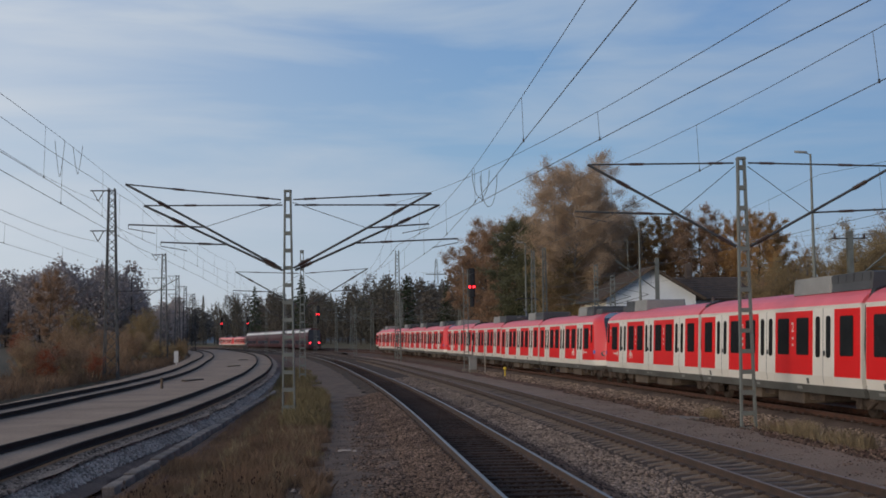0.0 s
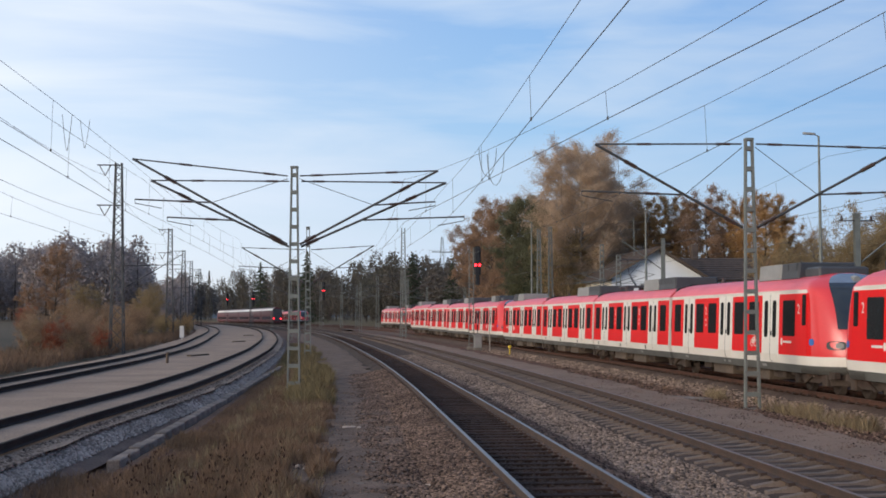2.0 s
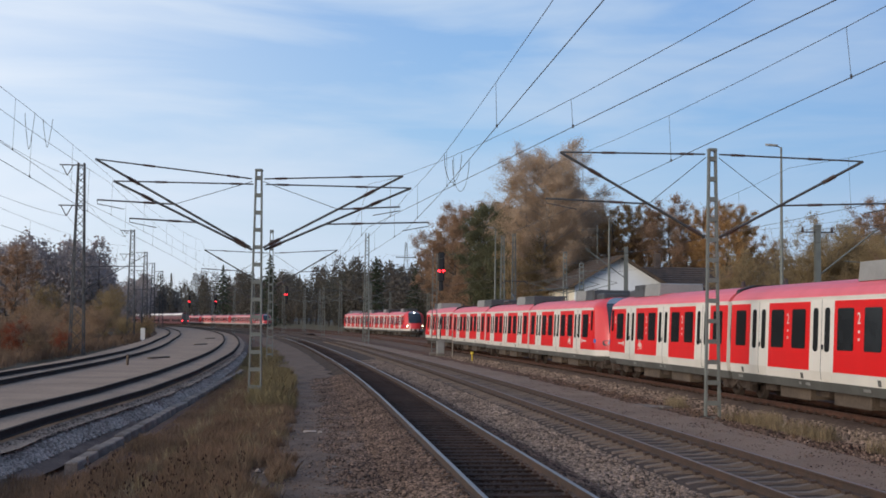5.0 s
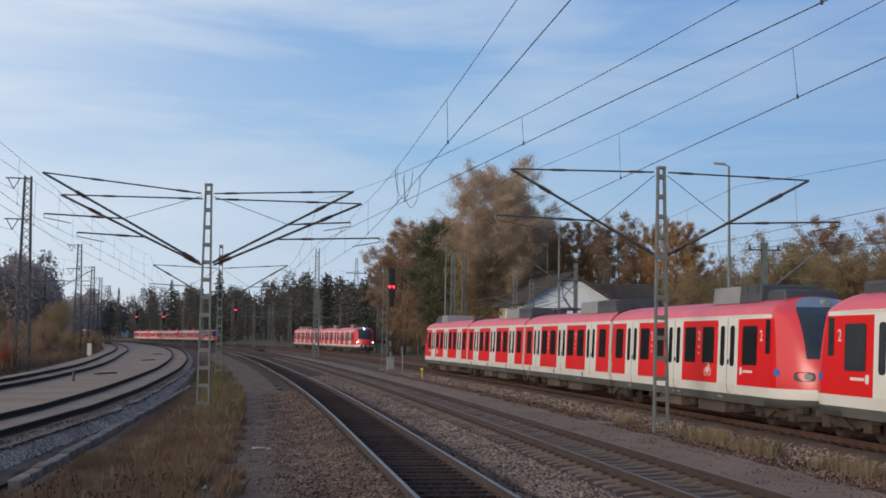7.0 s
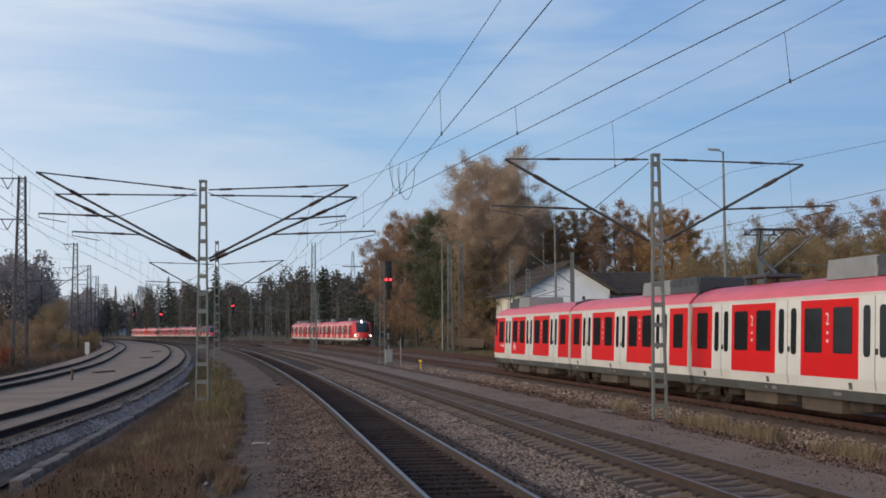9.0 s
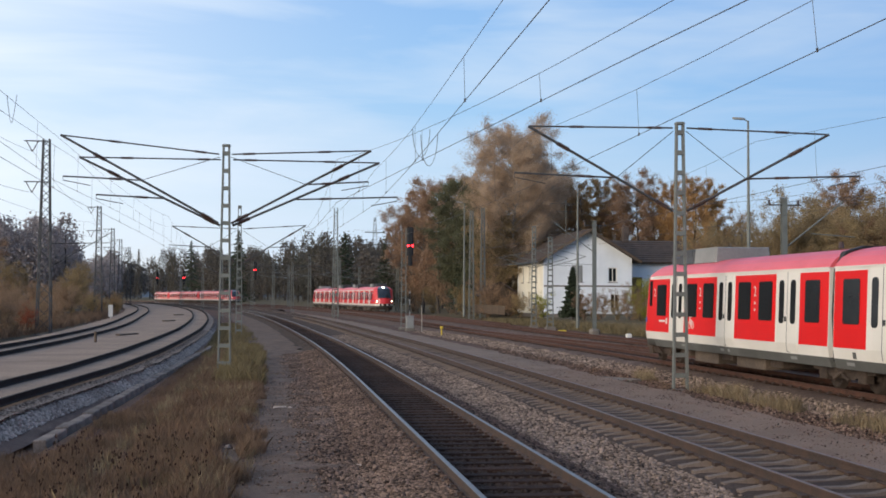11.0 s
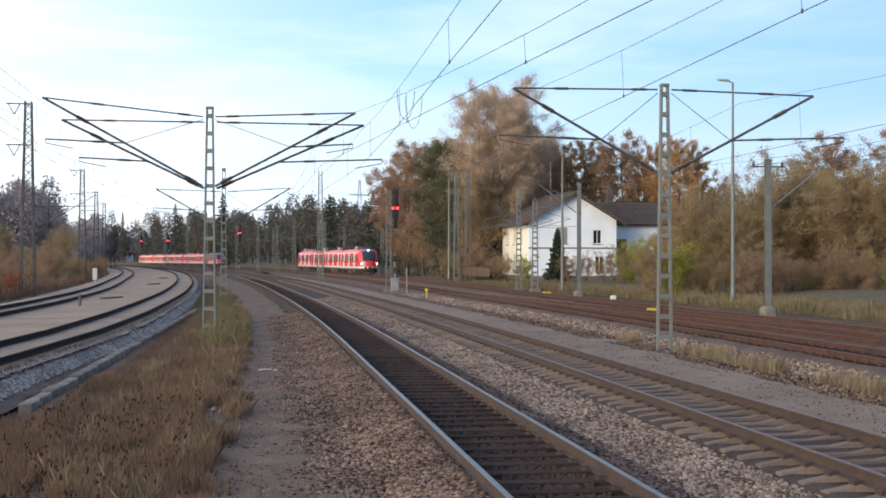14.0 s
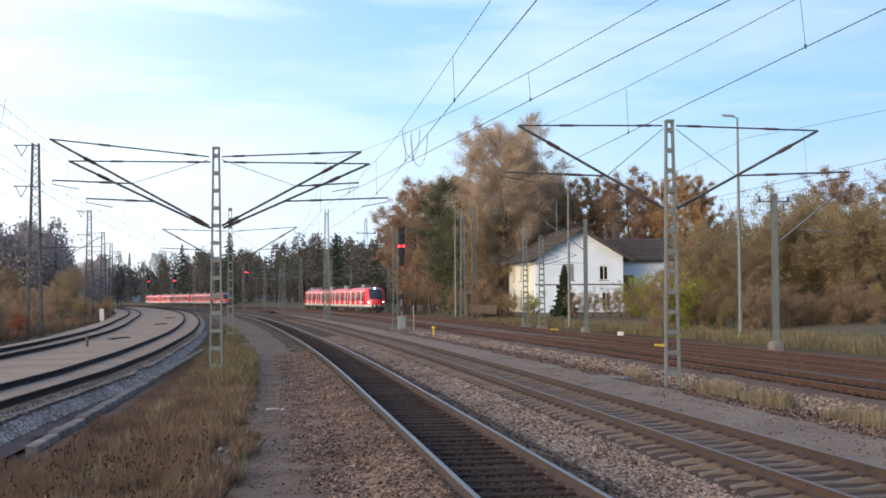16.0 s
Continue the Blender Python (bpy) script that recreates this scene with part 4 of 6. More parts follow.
    for k, (px, w) in enumerate(((-6.9, 0.42), (-1.7, 0.16), (-1.2, 0.30), (2.6, 0.42))):
        for sd in (-1, 1):
            part("skirt_plate", shared(("plate", k, sd), lambda: patch(0, w, 0.70, 0.78, 0.010, sd).data("skirt_plate", M["unit_grey"])), None, car, at=pose(px, 0, 0))
    for px in (-6.4, -1.4, 3.6):
        for sd in (-1, 1):
            part("lifting_point", shared(("lift", sd), lambda: patch(-0.09, 0.09, 0.88, 1.04, 0.009, sd).data("lifting_point", M["skirt"])), None, car, at=pose(px, 0, 0))
    # roof equipment
    if kind == "mid":
        units = [(1.2, 4.3, "unit_grey"), (4.35, 7.2, "unit_dark")] if not panto else [(1.3, 4.0, "unit_grey"), (4.05, 6.8, "unit_dark")]
    else:
        units = [(0.9, 3.1, "unit_grey"), (3.15, 4.8, "unit_dark")]
    for a, b, m in units:
        def unit(a=a, b=b, m=m):
            me = Mesh()
            me.loft([[(px, -0.98 + k, 3.55), (px, -0.92 + k, 4.06 - k * 0.6), (px, 0.92 - k, 4.06 - k * 0.6), (px, 0.98 - k, 3.55)] for px, k in ((a, 0.05), (a + 0.08, 0), (b - 0.08, 0), (b, 0.05))], 0, True)
            n = int((b - a) / 0.55) if m == "unit_dark" else 0
            for i in range(n):
                px = a + (b - a) * (i + 0.5) / n
                for y in (-0.955, 0.955):
                    me.box(px - 0.25, y - 0.004, 3.80, px + 0.25, y + 0.004, 4.02)
            return me.data("roof_unit", M[m])
        part("roof_unit", shared(("unit", kind, a, m), unit), None, car, "grey roof ventilation unit" if m == "unit_grey" else "dark louvred roof unit")
    if panto:
        pantograph(car, -4.5)
    for px in (-7.0, 5.2, 5.8):
        part("roof_insulator", shared("rins", lambda: Mesh().tube([(0, 0.2, 3.72), (0, 0.2, 3.9)], [0.09, 0.06], 8).data("roof_insulator", M["insul"])), None, car, at=pose(px, 0, 0))
    if kind == "end":
        nose(car, lit)
    shorten(car)
    return car


# cab front by height: half width, where the corner begins, foremost point
FRONT = [(0.60, 1.40, 6.95, 8.28), (0.85, 1.465, 6.95, 8.38), (1.13, 1.50, 6.95, 8.40), (1.6, 1.481, 6.93, 8.36), (2.1, 1.462, 6.9, 8.2), (2.7, 1.438, 6.85, 7.86), (3.04, 1.424, 6.78, 7.58),
         (3.15, 1.42, 6.72, 7.47), (3.25, 1.37, 6.6, 7.32), (3.39, 1.24, 6.42, 7.08), (3.51, 1.04, 6.3, 6.85), (3.60, 0.75, 6.22, 6.66), (3.66, 0.40, 6.16, 6.46), (3.675, 0.02, 6.12, 6.3)]


def front_at(z, ang, side, lift=0.0):
    """A point of the cab front at a height, ang degrees round the corner (90: centre)."""
    zs = [f[0] for f in FRONT]
    y, xs, xf = (float(np.interp(z, zs, [f[k] for f in FRONT])) for k in (1, 2, 3))
    c, s = math.cos(radians(ang)), math.sin(radians(ang))
    return (xs + (xf - xs) * s + lift * s, side * (y * c + lift * c), z)


def front_sheet(a0, a1, z0, z1, lift, side, m, name):
    """A thin rounded panel that follows the cab front."""
    out = [((a0 + a1) / 2 + (a1 - a0) / 2 * math.copysign(abs(math.cos(t)) ** 0.6, math.cos(t)), (z0 + z1) / 2 + (z1 - z0) / 2 * math.copysign(abs(math.sin(t)) ** 0.6, math.sin(t))) for t in np.linspace(0, 2 * math.pi, 17)[:-1]]
    return Mesh().loft([[front_at(z, g, side, -0.03) for g, z in out], [front_at(z, g, side, lift) for g, z in out]], 0, True).data(name, M[m])


def nose(car, lit):
    """The rounded cab front with windscreen, lamps and coupler."""
    turn = [0, 8, 16, 24, 32, 40, 48, 56, 64, 72, 81]

    def shell():
        me = Mesh()
        rings = []
        for z, y, xs, xf in FRONT:
            half = [(6.1, -y, z)] + [front_at(z, g, -1) for g in turn]
            rings.append(half + [front_at(z, 90, 1)] + [(p[0], -p[1], p[2]) for p in reversed(half)])
        n = len(rings[0])
        me.loft(rings, 2, True, closed=False)
        for i in range(len(rings) - 1):
            for j in range(n - 1):
                k = min(j, n - 2 - j)
                me.m[i * (n - 1) + j] = 0 if i == 0 else 1 if i == 1 else (2 if k < 2 else 4) if i < 6 else (1 if k < 1 else 4) if i == 6 else (3 if k < 2 else 4)
        return me.data("cab_shell", [M["skirt"], M["white"], M["red"], M["roof_red"], M["cab_red"]], True)

    part("cab_shell", shared("cab", shell), None, car, "rounded red cab front")

    def screen(levels, name, m):
        angs = [50, 55, 60, 66, 71, 76, 81, 86, 90]
        full = [(g, -1) for g in angs] + [(g, 1) for g in reversed(angs[:-1])]
        rr = [[front_at(z, g, s, 0.025) for g, s in full] for z in levels]
        return Mesh().loft(rr, 0, False, closed=False).data(name, M[m], True)

    part("windscreen", shared("screen", lambda: screen((1.95, 2.3, 2.65, 2.95, 3.12, 3.25, 3.35), "windscreen", "screen_glass")), None, car, "dark raked windscreen")
    part("front_cap", shared("cap", lambda: screen((3.35, 3.39, 3.46, 3.52, 3.59, 3.65), "front_cap", "cab_cap")), None, car, "dark glass panel above the windscreen, sky reflection in its blue-grey colour")
    for s in (-1, 1):
        hl = part("headlight", shared(("hl", s), lambda: front_sheet(34, 58, 1.34, 1.60, 0.012, s, "unit_dark", "headlight")), None, car, "dark oval lamp cluster")
        part("lens", shared(("lens", s), lambda: front_sheet(46, 55, 1.39, 1.55, 0.022, s, "unit_grey", "lens")), None, hl)
        if lit:
            part("front_lamp", Mesh().tube([(7.70, s * 1.02, 1.50), (7.94, s * 1.02, 1.48)], [0.17, 0.15], 12), M["lamp_warm"], car, "glowing warm headlight")
        part("side_sign", shared(("bsign", s), lambda: front_sheet(3, 14, 1.46, 1.66, 0.012, s, "blue", "side_sign")), None, car, "small blue sign")
        part("buffer", Mesh().tube([(8.05, s * 0.62, 1.0), (8.42, s * 0.62, 1.0)], 0.13, 10), M["rubber"], car)
    part("top_light", Mesh().tube([(6.85, 0, 3.47), (7.12, 0, 3.44)], 0.11, 10), M["lamp_white"] if lit else M["unit_grey"], car)
    part("coupler", Mesh().bevel_box(8.1, -0.2, 0.82, 8.51, 0.2, 1.12, 0.04), M["under"], car)
    part("cab_roof_box", Mesh().bevel_box(4.9, -0.8, 3.55, 6.15, 0.8, 3.88, 0.06), M["unit_dark"], car)
    me = Mesh()
    me.loft([[(7.6 + 0.4 * b, -1.1 * b2, 0.28), (7.75 + 0.4 * b, -1.1 * b2, 0.28), (7.8 + 0.4 * b, -1.15 * b2, 0.62), (7.65 + 0.4 * b, -1.15 * b2, 0.62)] for b, b2 in ((0, 1), (1, 0.5), (1, -0.5), (0, -1))], 0, True)
    part("rail_guard", me, M["under"], car)


UNIT = 64.68
CAR_AT = [(-24.02, False), (-7.55, False), (7.55, False), (24.02, True)]


def car_pose(s, off, flipped):
    """A car's pose along a track, travelling towards smaller s."""
    a, b = spot(s - 7, off), spot(s + 7, off)
    p = (a + b) / 2
    ang = math.degrees(math.atan2(a.y - b.y, a.x - b.x)) + (180 if flipped else 0)
    return pose(p.x, p.y, p.z, 0, 0, ang)


def unit_cars(lit=False):
    """The four cars of one train unit."""
    front, mid, mid_p = train_car("end", lit), train_car("mid"), train_car("mid", panto=True)
    rear = copy_thing(PLAIN_END, Matrix.Identity(4)) if lit else copy_thing(front, Matrix.Identity(4))
    return [front, mid_p, mid, rear]


MOVING = []     # (car, distance behind the middle of the last unit, flipped)
first = unit_cars()
PLAIN_END = first[0]
for u in range(3):
    cars = first if u == 0 else [copy_thing(c, Matrix.Identity(4)) for c in first]
    for c, (d, flip) in zip(cars, CAR_AT):
        MOVING.append((c, (u - 2) * UNIT + d, flip))
        tagged(c, "moving red and white suburban train car on the rusty track", group="cars of the passing train")


def standing_unit(s_front, off, lit, label, group, count=4):
    cars = unit_cars(True) if lit else [copy_thing(c, Matrix.Identity(4)) for c in first[:count]]
    for c, (d, flip) in zip(cars, CAR_AT):
        c.matrix_basis = car_pose(s_front + UNIT / 2 + d, off, flip)
        tagged(c, label, group=group)


standing_unit(180.5, 19.2, True, "standing red and white suburban train car with its headlights on", "cars of the waiting train")
for _s, _n in ((358.5, 4), (358.5 + UNIT, 4), (358.5 + 2 * UNIT, 2)):
    standing_unit(_s, 17.0, False, "distant standing red and white suburban train car", "cars of the far train", _n)


def double_deck_coach(last):
    c = thing("double_deck_coach", Matrix.Identity(4), "dark red double-deck coach, roof reflection put on as a white band", "train car", "coaches of the departing train")
    pr = [(-1.3, 0.45), (-1.39, 0.9), (-1.39, 2.9), (-1.25, 3.75), (-0.9, 4.3), (-0.4, 4.6), (0.4, 4.6), (0.9, 4.3), (1.25, 3.75), (1.39, 2.9), (1.39, 0.9), (1.3, 0.45)]
    part("body", Mesh().loft([[(x, y, z) for y, z in pr] for x in (-13.2, 13.2)], 0, True), M["darktrain"], c)
    for s in (-1, 1):
        # the roof shoulder's reflection is laid on as a white sheet
        part("upper_band", Mesh().add([(-13.1, s * 1.26, 3.76), (13.1, s * 1.26, 3.76), (13.1, s * 0.91, 4.31), (-13.1, s * 0.91, 4.31)], [(0, 1, 2, 3)]), M["white"], c, "white band painted for the roof's reflection")
        for z0, z1 in ((1.3, 2.1),):
            for k in range(9):
                x = -10.5 + k * 2.4
                part("window", shared(("ddw", s), lambda: Mesh().box(0, s * 1.40 - 0.012, z0, 1.7, s * 1.40 + 0.012, z1).data("window", M["glass"])), None, c, at=pose(x, 0, 0))
    part("roof_unit", Mesh().bevel_box(-10, -0.7, 4.55, -7, 0.7, 4.72, 0.05), M["unit_dark"], c)
    for x in (-9.5, 9.5):
        bogie(c, x)
    if last:
        part("end_wall", Mesh().bevel_box(13.18, -1.25, 0.9, 13.3, 1.25, 4.2, 0.04), M["unit_dark"], c, "dark end wall")
        for s in (-1, 1):
            part("tail_lamp", Mesh().tube([(13.3, s * 0.95, 1.55), (13.36, s * 0.95, 1.55)], 0.17, 10), M["lamp_red"], c, "glowing red tail lamp")
    return c


DEPARTING = []
for k in range(5):
    DEPARTING.append((double_deck_coach(k == 0), 13.4 + 26.8 * k))


# ------------------------------------------------------------------ masts, wires and signals
def lattice_mast(at, height, w0, w1, label, battens="rungs", material="steel", group="overhead line masts", pitch=0.62):
    """Two channel posts tied by rungs, or four angle legs with zigzag bracing. Foot at the pose."""
    mast = thing("catenary_mast", at, label, "catenary mast", group)
    part("foundation", Mesh().bevel_box(-w0 * 0.7, -w0 * 0.7, -0.7, w0 * 0.7, w0 * 0.7, 0.0, 0.05), M["conc"], mast)
    wid = lambda z: w0 + (w1 - w0) * z / height
    if battens == "rungs":
        for s in (-1, 1):
            me = Mesh()
            me.loft([[(s * (wid(z) / 2 - 0.055), -0.11, z), (s * wid(z) / 2, -0.11, z), (s * wid(z) / 2, 0.11, z), (s * (wid(z) / 2 - 0.055), 0.11, z)] for z in (0, height)], 0, True)
            part("post", me, M[material], mast)
        z = 0.35
        while z < height:
            w = wid(z) / 2
            for y in (-0.10, 0.10):
                part("rung", Mesh().box(-w, y - 0.008, z, w, y + 0.008, z + 0.13), M[material], mast)
            z += pitch
        part("cap", Mesh().bevel_box(-w1 / 2 - 0.015, -0.12, height - 0.02, w1 / 2 + 0.015, 0.12, height + 0.06, 0.02), M[material], mast)
    else:
        for sx in (-1, 1):
            for sy in (-1, 1):
                part("leg", Mesh().bar((sx * w0 / 2, sy * w0 / 2, 0), (sx * w1 / 2, sy * w1 / 2, height), 0.085), M[material], mast)
        for face in range(4):
            z, k = 0.2, 1
            while z < height - 0.4:
                dz = max(0.45, wid(z) * 0.95)
                a, b = wid(z) / 2, wid(z + dz) / 2
                for p, q in (((-a * k, -a, z), (b * k, -b, z + dz)),):
                    r = Matrix.Rotation(face * math.pi / 2, 4, "Z")
                    part("brace", Mesh().bar(r @ Vector(p), r @ Vector(q), 0.045), M[material], mast)
                z += dz
                k = -k
    return mast


def insulated_tube(parent, name, a, b, r, gaps=(0.12,), material="steel"):
    me = Mesh().tube([a, b], r, 8)
    t = part(name, me, M[material], parent)
    a, b = Vector(a), Vector(b)
    for g in gaps:
        L = (b - a).length
        me = Mesh()
        c, d = a.lerp(b, g), a.lerp(b, g + 0.42 / L)
        n = 7
        me.tube([c.lerp(d, i / (2 * n)) for i in range(2 * n + 1)], [r * (1.2 if i % 2 else 1.9) for i in range(2 * n + 1)], 8)
        part("insulator", me, M["insul"], t)
    return t


def cantilever(mast, side, reach, top_mast, top_tip, low, reg_z, reg_out, y=0.0, stay=True):
    """A bracket over one track: top tube, strut, registration tube, steady arm and stay."""
    tip = Vector((side * reach, y, top_tip))
    insulated_tube(mast, "top_tube", (side * 0.22, y, top_mast), tip, 0.026, (0.08, 0.62), "steel_dark")
    root = Vector((side * 0.22, y, low))
    insulated_tube(mast, "strut", root, tip, 0.042, (0.04, 0.72), "steel_dark")
    u = (reg_z - low) / (top_tip - low)
    a = root.lerp(tip, u)
    end = Vector((side * reg_out, y, reg_z + 0.12))
    insulated_tube(mast, "registration_tube", a, end, 0.028, (0.25,), "steel_dark")
    if stay:
        part("stay", Mesh().tube([a, (side * 0.2, y, top_mast - 0.1)], 0.012, 5), M["wire"], mast)
    part("steady_arm", Mesh().tube([end, end + Vector((0, 0, -0.14)), end + Vector((-side * 0.95, 0, -0.32))], 0.016, 5), M["steel_dark"], mast)


def double_mast(at, height, label, spans, battens="rungs"):
    m = lattice_mast(at, height, 0.48, 0.25, label, battens)
    for sp in spans:
        cantilever(m, *sp)
    return m


S_R, S_L = 39.8, 46.6
right_mast = double_mast(pose(6.85, 39.0, -0.42, 0, 0, 4), 8.12, "grey-green ladder mast with brackets over two tracks",
                         [(-1, 4.68, 8.0, 8.0, 5.45, 6.45, 5.1), (1, 4.68, 8.0, 7.85, 5.45, 6.45, 5.65)])
left_mast = double_mast(pose(-8.2, 45.0, -0.42, 0, 0, 4), 8.12, "grey ladder mast with doubled brackets over two tracks",
                        [(-1, 5.75, 7.80, 8.42, 5.35, 6.85, 5.65, -0.25), (-1, 5.2, 7.66, 7.70, 5.3, 6.25, 4.6, 0.25, False),
                         (1, 5.15, 7.80, 7.98, 5.35, 6.75, 5.05, -0.25), (1, 5.45, 7.66, 7.60, 5.3, 6.25, 6.1, 0.25, False)])
double_mast(pose(-15.4, 90.0, -0.42, 0, 0, 8), 9.2, "slim mast with brackets and a small switch on its top",
            [(-1, 4.7, 7.6, 7.75, 5.2, 6.3, 4.9), (1, 4.7, 7.6, 7.9, 5.2, 6.3, 5.2)])
for s, off in ((-24, 8.3), (-12, -5.2)):
    double_mast(turned(s, off, -0.42), 8.1, "grey ladder mast with brackets over two tracks", [(-1, 4.5, 7.8, 7.9, 5.3, 6.3, 5.0), (1, 4.5, 7.8, 7.9, 5.3, 6.3, 5.0)])
for s, off in ((150, 8.3), (208, 9.0), (150, -5.0), (215, -5.0), (280, -5.0)):
    double_mast(turned(s, off, -0.42), 8.0, "distant grey mast with brackets over two tracks", [(-1, 4.4, 7.4, 7.5, 5.2, 6.2, 4.9), (1, 4.4, 7.4, 7.5, 5.2, 6.2, 4.9)])

# tall four-legged masts beside the outer siding, with side brackets
for x, y, h in ((-28.6, 88.0, 13.6), (-43.2, 153.0, 13.6), (-54.0, 199.0, 13.4), (-61.5, 232.0, 13.2), (-71.0, 275.0, 13.4)):
    m = lattice_mast(pose(x, y, -0.3, 0, 0, 9), h, 0.95, 0.42, "tall dark lattice mast with side brackets beside the siding", "zigzag", "steel_dark", "tall lattice masts")
    for z in (h - 0.15, h - 3.0):
        part("bracket", Mesh().bar((-1.5, 0, z), (0.2, 0, z), 0.08), M["steel_dark"], m)
        for dx in (-1.35, -0.55):
            part("insulator_string", Mesh().tube([(dx, 0, z), (-0.95, 0, z - 0.75)], 0.035, 6), M["insul"], m)
    part("line_arm", Mesh().tube([(0.2, 0, h - 7.3), (4.4, 0, h - 7.2)], 0.028, 6), M["steel_dark"], m)
    part("line_strut", Mesh().tube([(0.25, 0, h - 9.0), (4.6, 0, h - 6.4)], 0.03, 6), M["steel_dark"], m)

# tall middle mast, and others between the far tracks
for x, y, h, w in ((-15.7, 165.0, 14.2, 0.8), (-51.5, 300.0, 9, 0.6), (-26.0, 225.0, 10, 0.6), (-33.0, 250.0, 9, 0.5), (-20.0, 262.0, 9, 0.5), (1.8, 152.0, 13.0, 0.6), (3.2, 154.0, 13.5, 0.6), (-9.5, 205, 9.5, 0.5), (-34, 236, 9.0, 0.5), (-22.0, 240.0, 10.0, 0.5)):
    m = lattice_mast(pose(x, y, -0.2, 0, 0, 10), h, w, w * 0.5, "distant grey lattice mast in the yard", "zigzag", "steel", "yard masts")
    if h < 12:
        for sd in (-1, 1):
            part("arm", Mesh().tube([(0, 0, 6.2), (sd * 3.6, 0, 6.9)], 0.035, 5), M["steel"], m)
            part("tie", Mesh().tube([(0, 0, 7.8), (sd * 3.6, 0, 6.9)], 0.02, 5), M["steel"], m)

pylon = lattice_mast(pose(-27.0, 420.0, 0, 0, 0, 20), 29.0, 3.2, 0.5, "distant grey lattice power pylon beyond the wood", "zigzag", "steel", "pylons")
for z, w in ((20.0, 4.5), (24.0, 3.5)):
    part("cross_arm", Mesh().bar((-w, 0, z), (w, 0, z), 0.3), M["steel"], pylon)

# posts beside the right-hand tracks
def steel_post(x, y, h, label, arm=0):
    p = thing("catenary_post", pose(x, y, -0.4 + (0.2 if y > 60 else 0), 0, 0, 9), label, "catenary post", "steel posts")
    part("foot", Mesh().bevel_box(-0.36, -0.36, -0.5, 0.36, 0.36, 0.28, 0.12), M["conc"], p)
    me = Mesh()
    for x0, y0, x1, y1 in ((-0.13, -0.13, 0.13, -0.105), (-0.13, 0.105, 0.13, 0.13), (-0.012, -0.105, 0.012, 0.105)):
        me.box(x0, y0, 0.3, x1, y1, h)
    part("column", me, M["steel"], p)
    part("cap", Mesh().bevel_box(-0.16, -0.16, h, 0.16, 0.16, h + 0.06, 0.02), M["steel"], p)
    part("cross_arm", Mesh().tube([(-0.9, 0, h - 0.3), (0.9, 0, h - 0.3)], 0.035, 6), M["steel_dark"], p)
    for dx in (-0.75, 0.75):
        part("insulator", Mesh().tube([(dx, 0, h - 0.3), (dx, 0, h - 0.05)], [0.07, 0.045], 8), M["insul"], p)
    if arm:
        part("strut", Mesh().tube([(0.1, 0, h - 2.4), (arm * 3.1, 0, h - 0.1)], 0.04, 6), M["steel"], p)
        part("registration_tube", Mesh().tube([(arm * 1.4, 0, h - 1.7), (arm * 3.7, 0, h - 1.85)], 0.028, 6), M["steel"], p)
    return p


steel_post(16.2, 63.0, 7.5, "grey-green steel post on a concrete foot beside the verge", 1)
steel_post(10.3, 95.0, 8.3, "grey-green steel post on a concrete foot between sidings", -1)
for x, y, h, w in ((7.0, 115.0, 8.9, 0.5), (8.15, 110.5, 7.7, 0.6)):
    m = lattice_mast(pose(x, y, -0.1, 0, 0, 10), h, w, w * 0.6, "slender grey ladder mast near the house", "rungs", "steel", "slender masts", 0.5)
    for sd in (-1, 1):
        part("arm", Mesh().tube([(0, 0, 5.2), (sd * 3.2, 0, 6.1)], 0.03, 5), M["steel"], m)
        part("tie", Mesh().tube([(0, 0, 6.8), (sd * 3.2, 0, 6.1)], 0.02, 5), M["steel"], m)
        part("registration_tube", Mesh().tube([(sd * 1.2, 0, 5.5), (sd * 3.8, 0, 5.4)], 0.02, 5), M["steel"], m)


def lamp_post(x, y, h, z=-0.2, head=-1):
    p = thing("street_lamp", pose(x, y, z), "tall grey lamp post with a slim head, unlit", "street lamp", "lamp posts")
    part("pole", Mesh().tube([(0, 0, 0), (0, 0, h * 0.5), (0, 0, h)], [0.14, 0.10, 0.06], 8), M["steel"], p)
    part("bracket", Mesh().tube([(0, 0, h - 0.05), (head * 0.25, 0, h + 0.08)], 0.035, 6), M["steel"], p)
    me = Mesh()
    me.loft([[(head * d, -w, h + 0.04 + k), (head * d, w, h + 0.04 + k), (head * d, w * 0.7, h + 0.16 + k), (head * d, -w * 0.7, h + 0.16 + k)] for d, w, k in ((0.2, 0.06, 0), (0.35, 0.14, 0.02), (0.8, 0.13, 0.05), (0.95, 0.06, 0.06))], 0, True)
    part("lamp_head", me, M["unit_grey"], p)


lamp_post(17.9, 78.0, 13.5)
lamp_post(0.9, 148.0, 13.2, 0.2)
lamp_post(10.05, 105.5, 11.2, -0.1, 1)


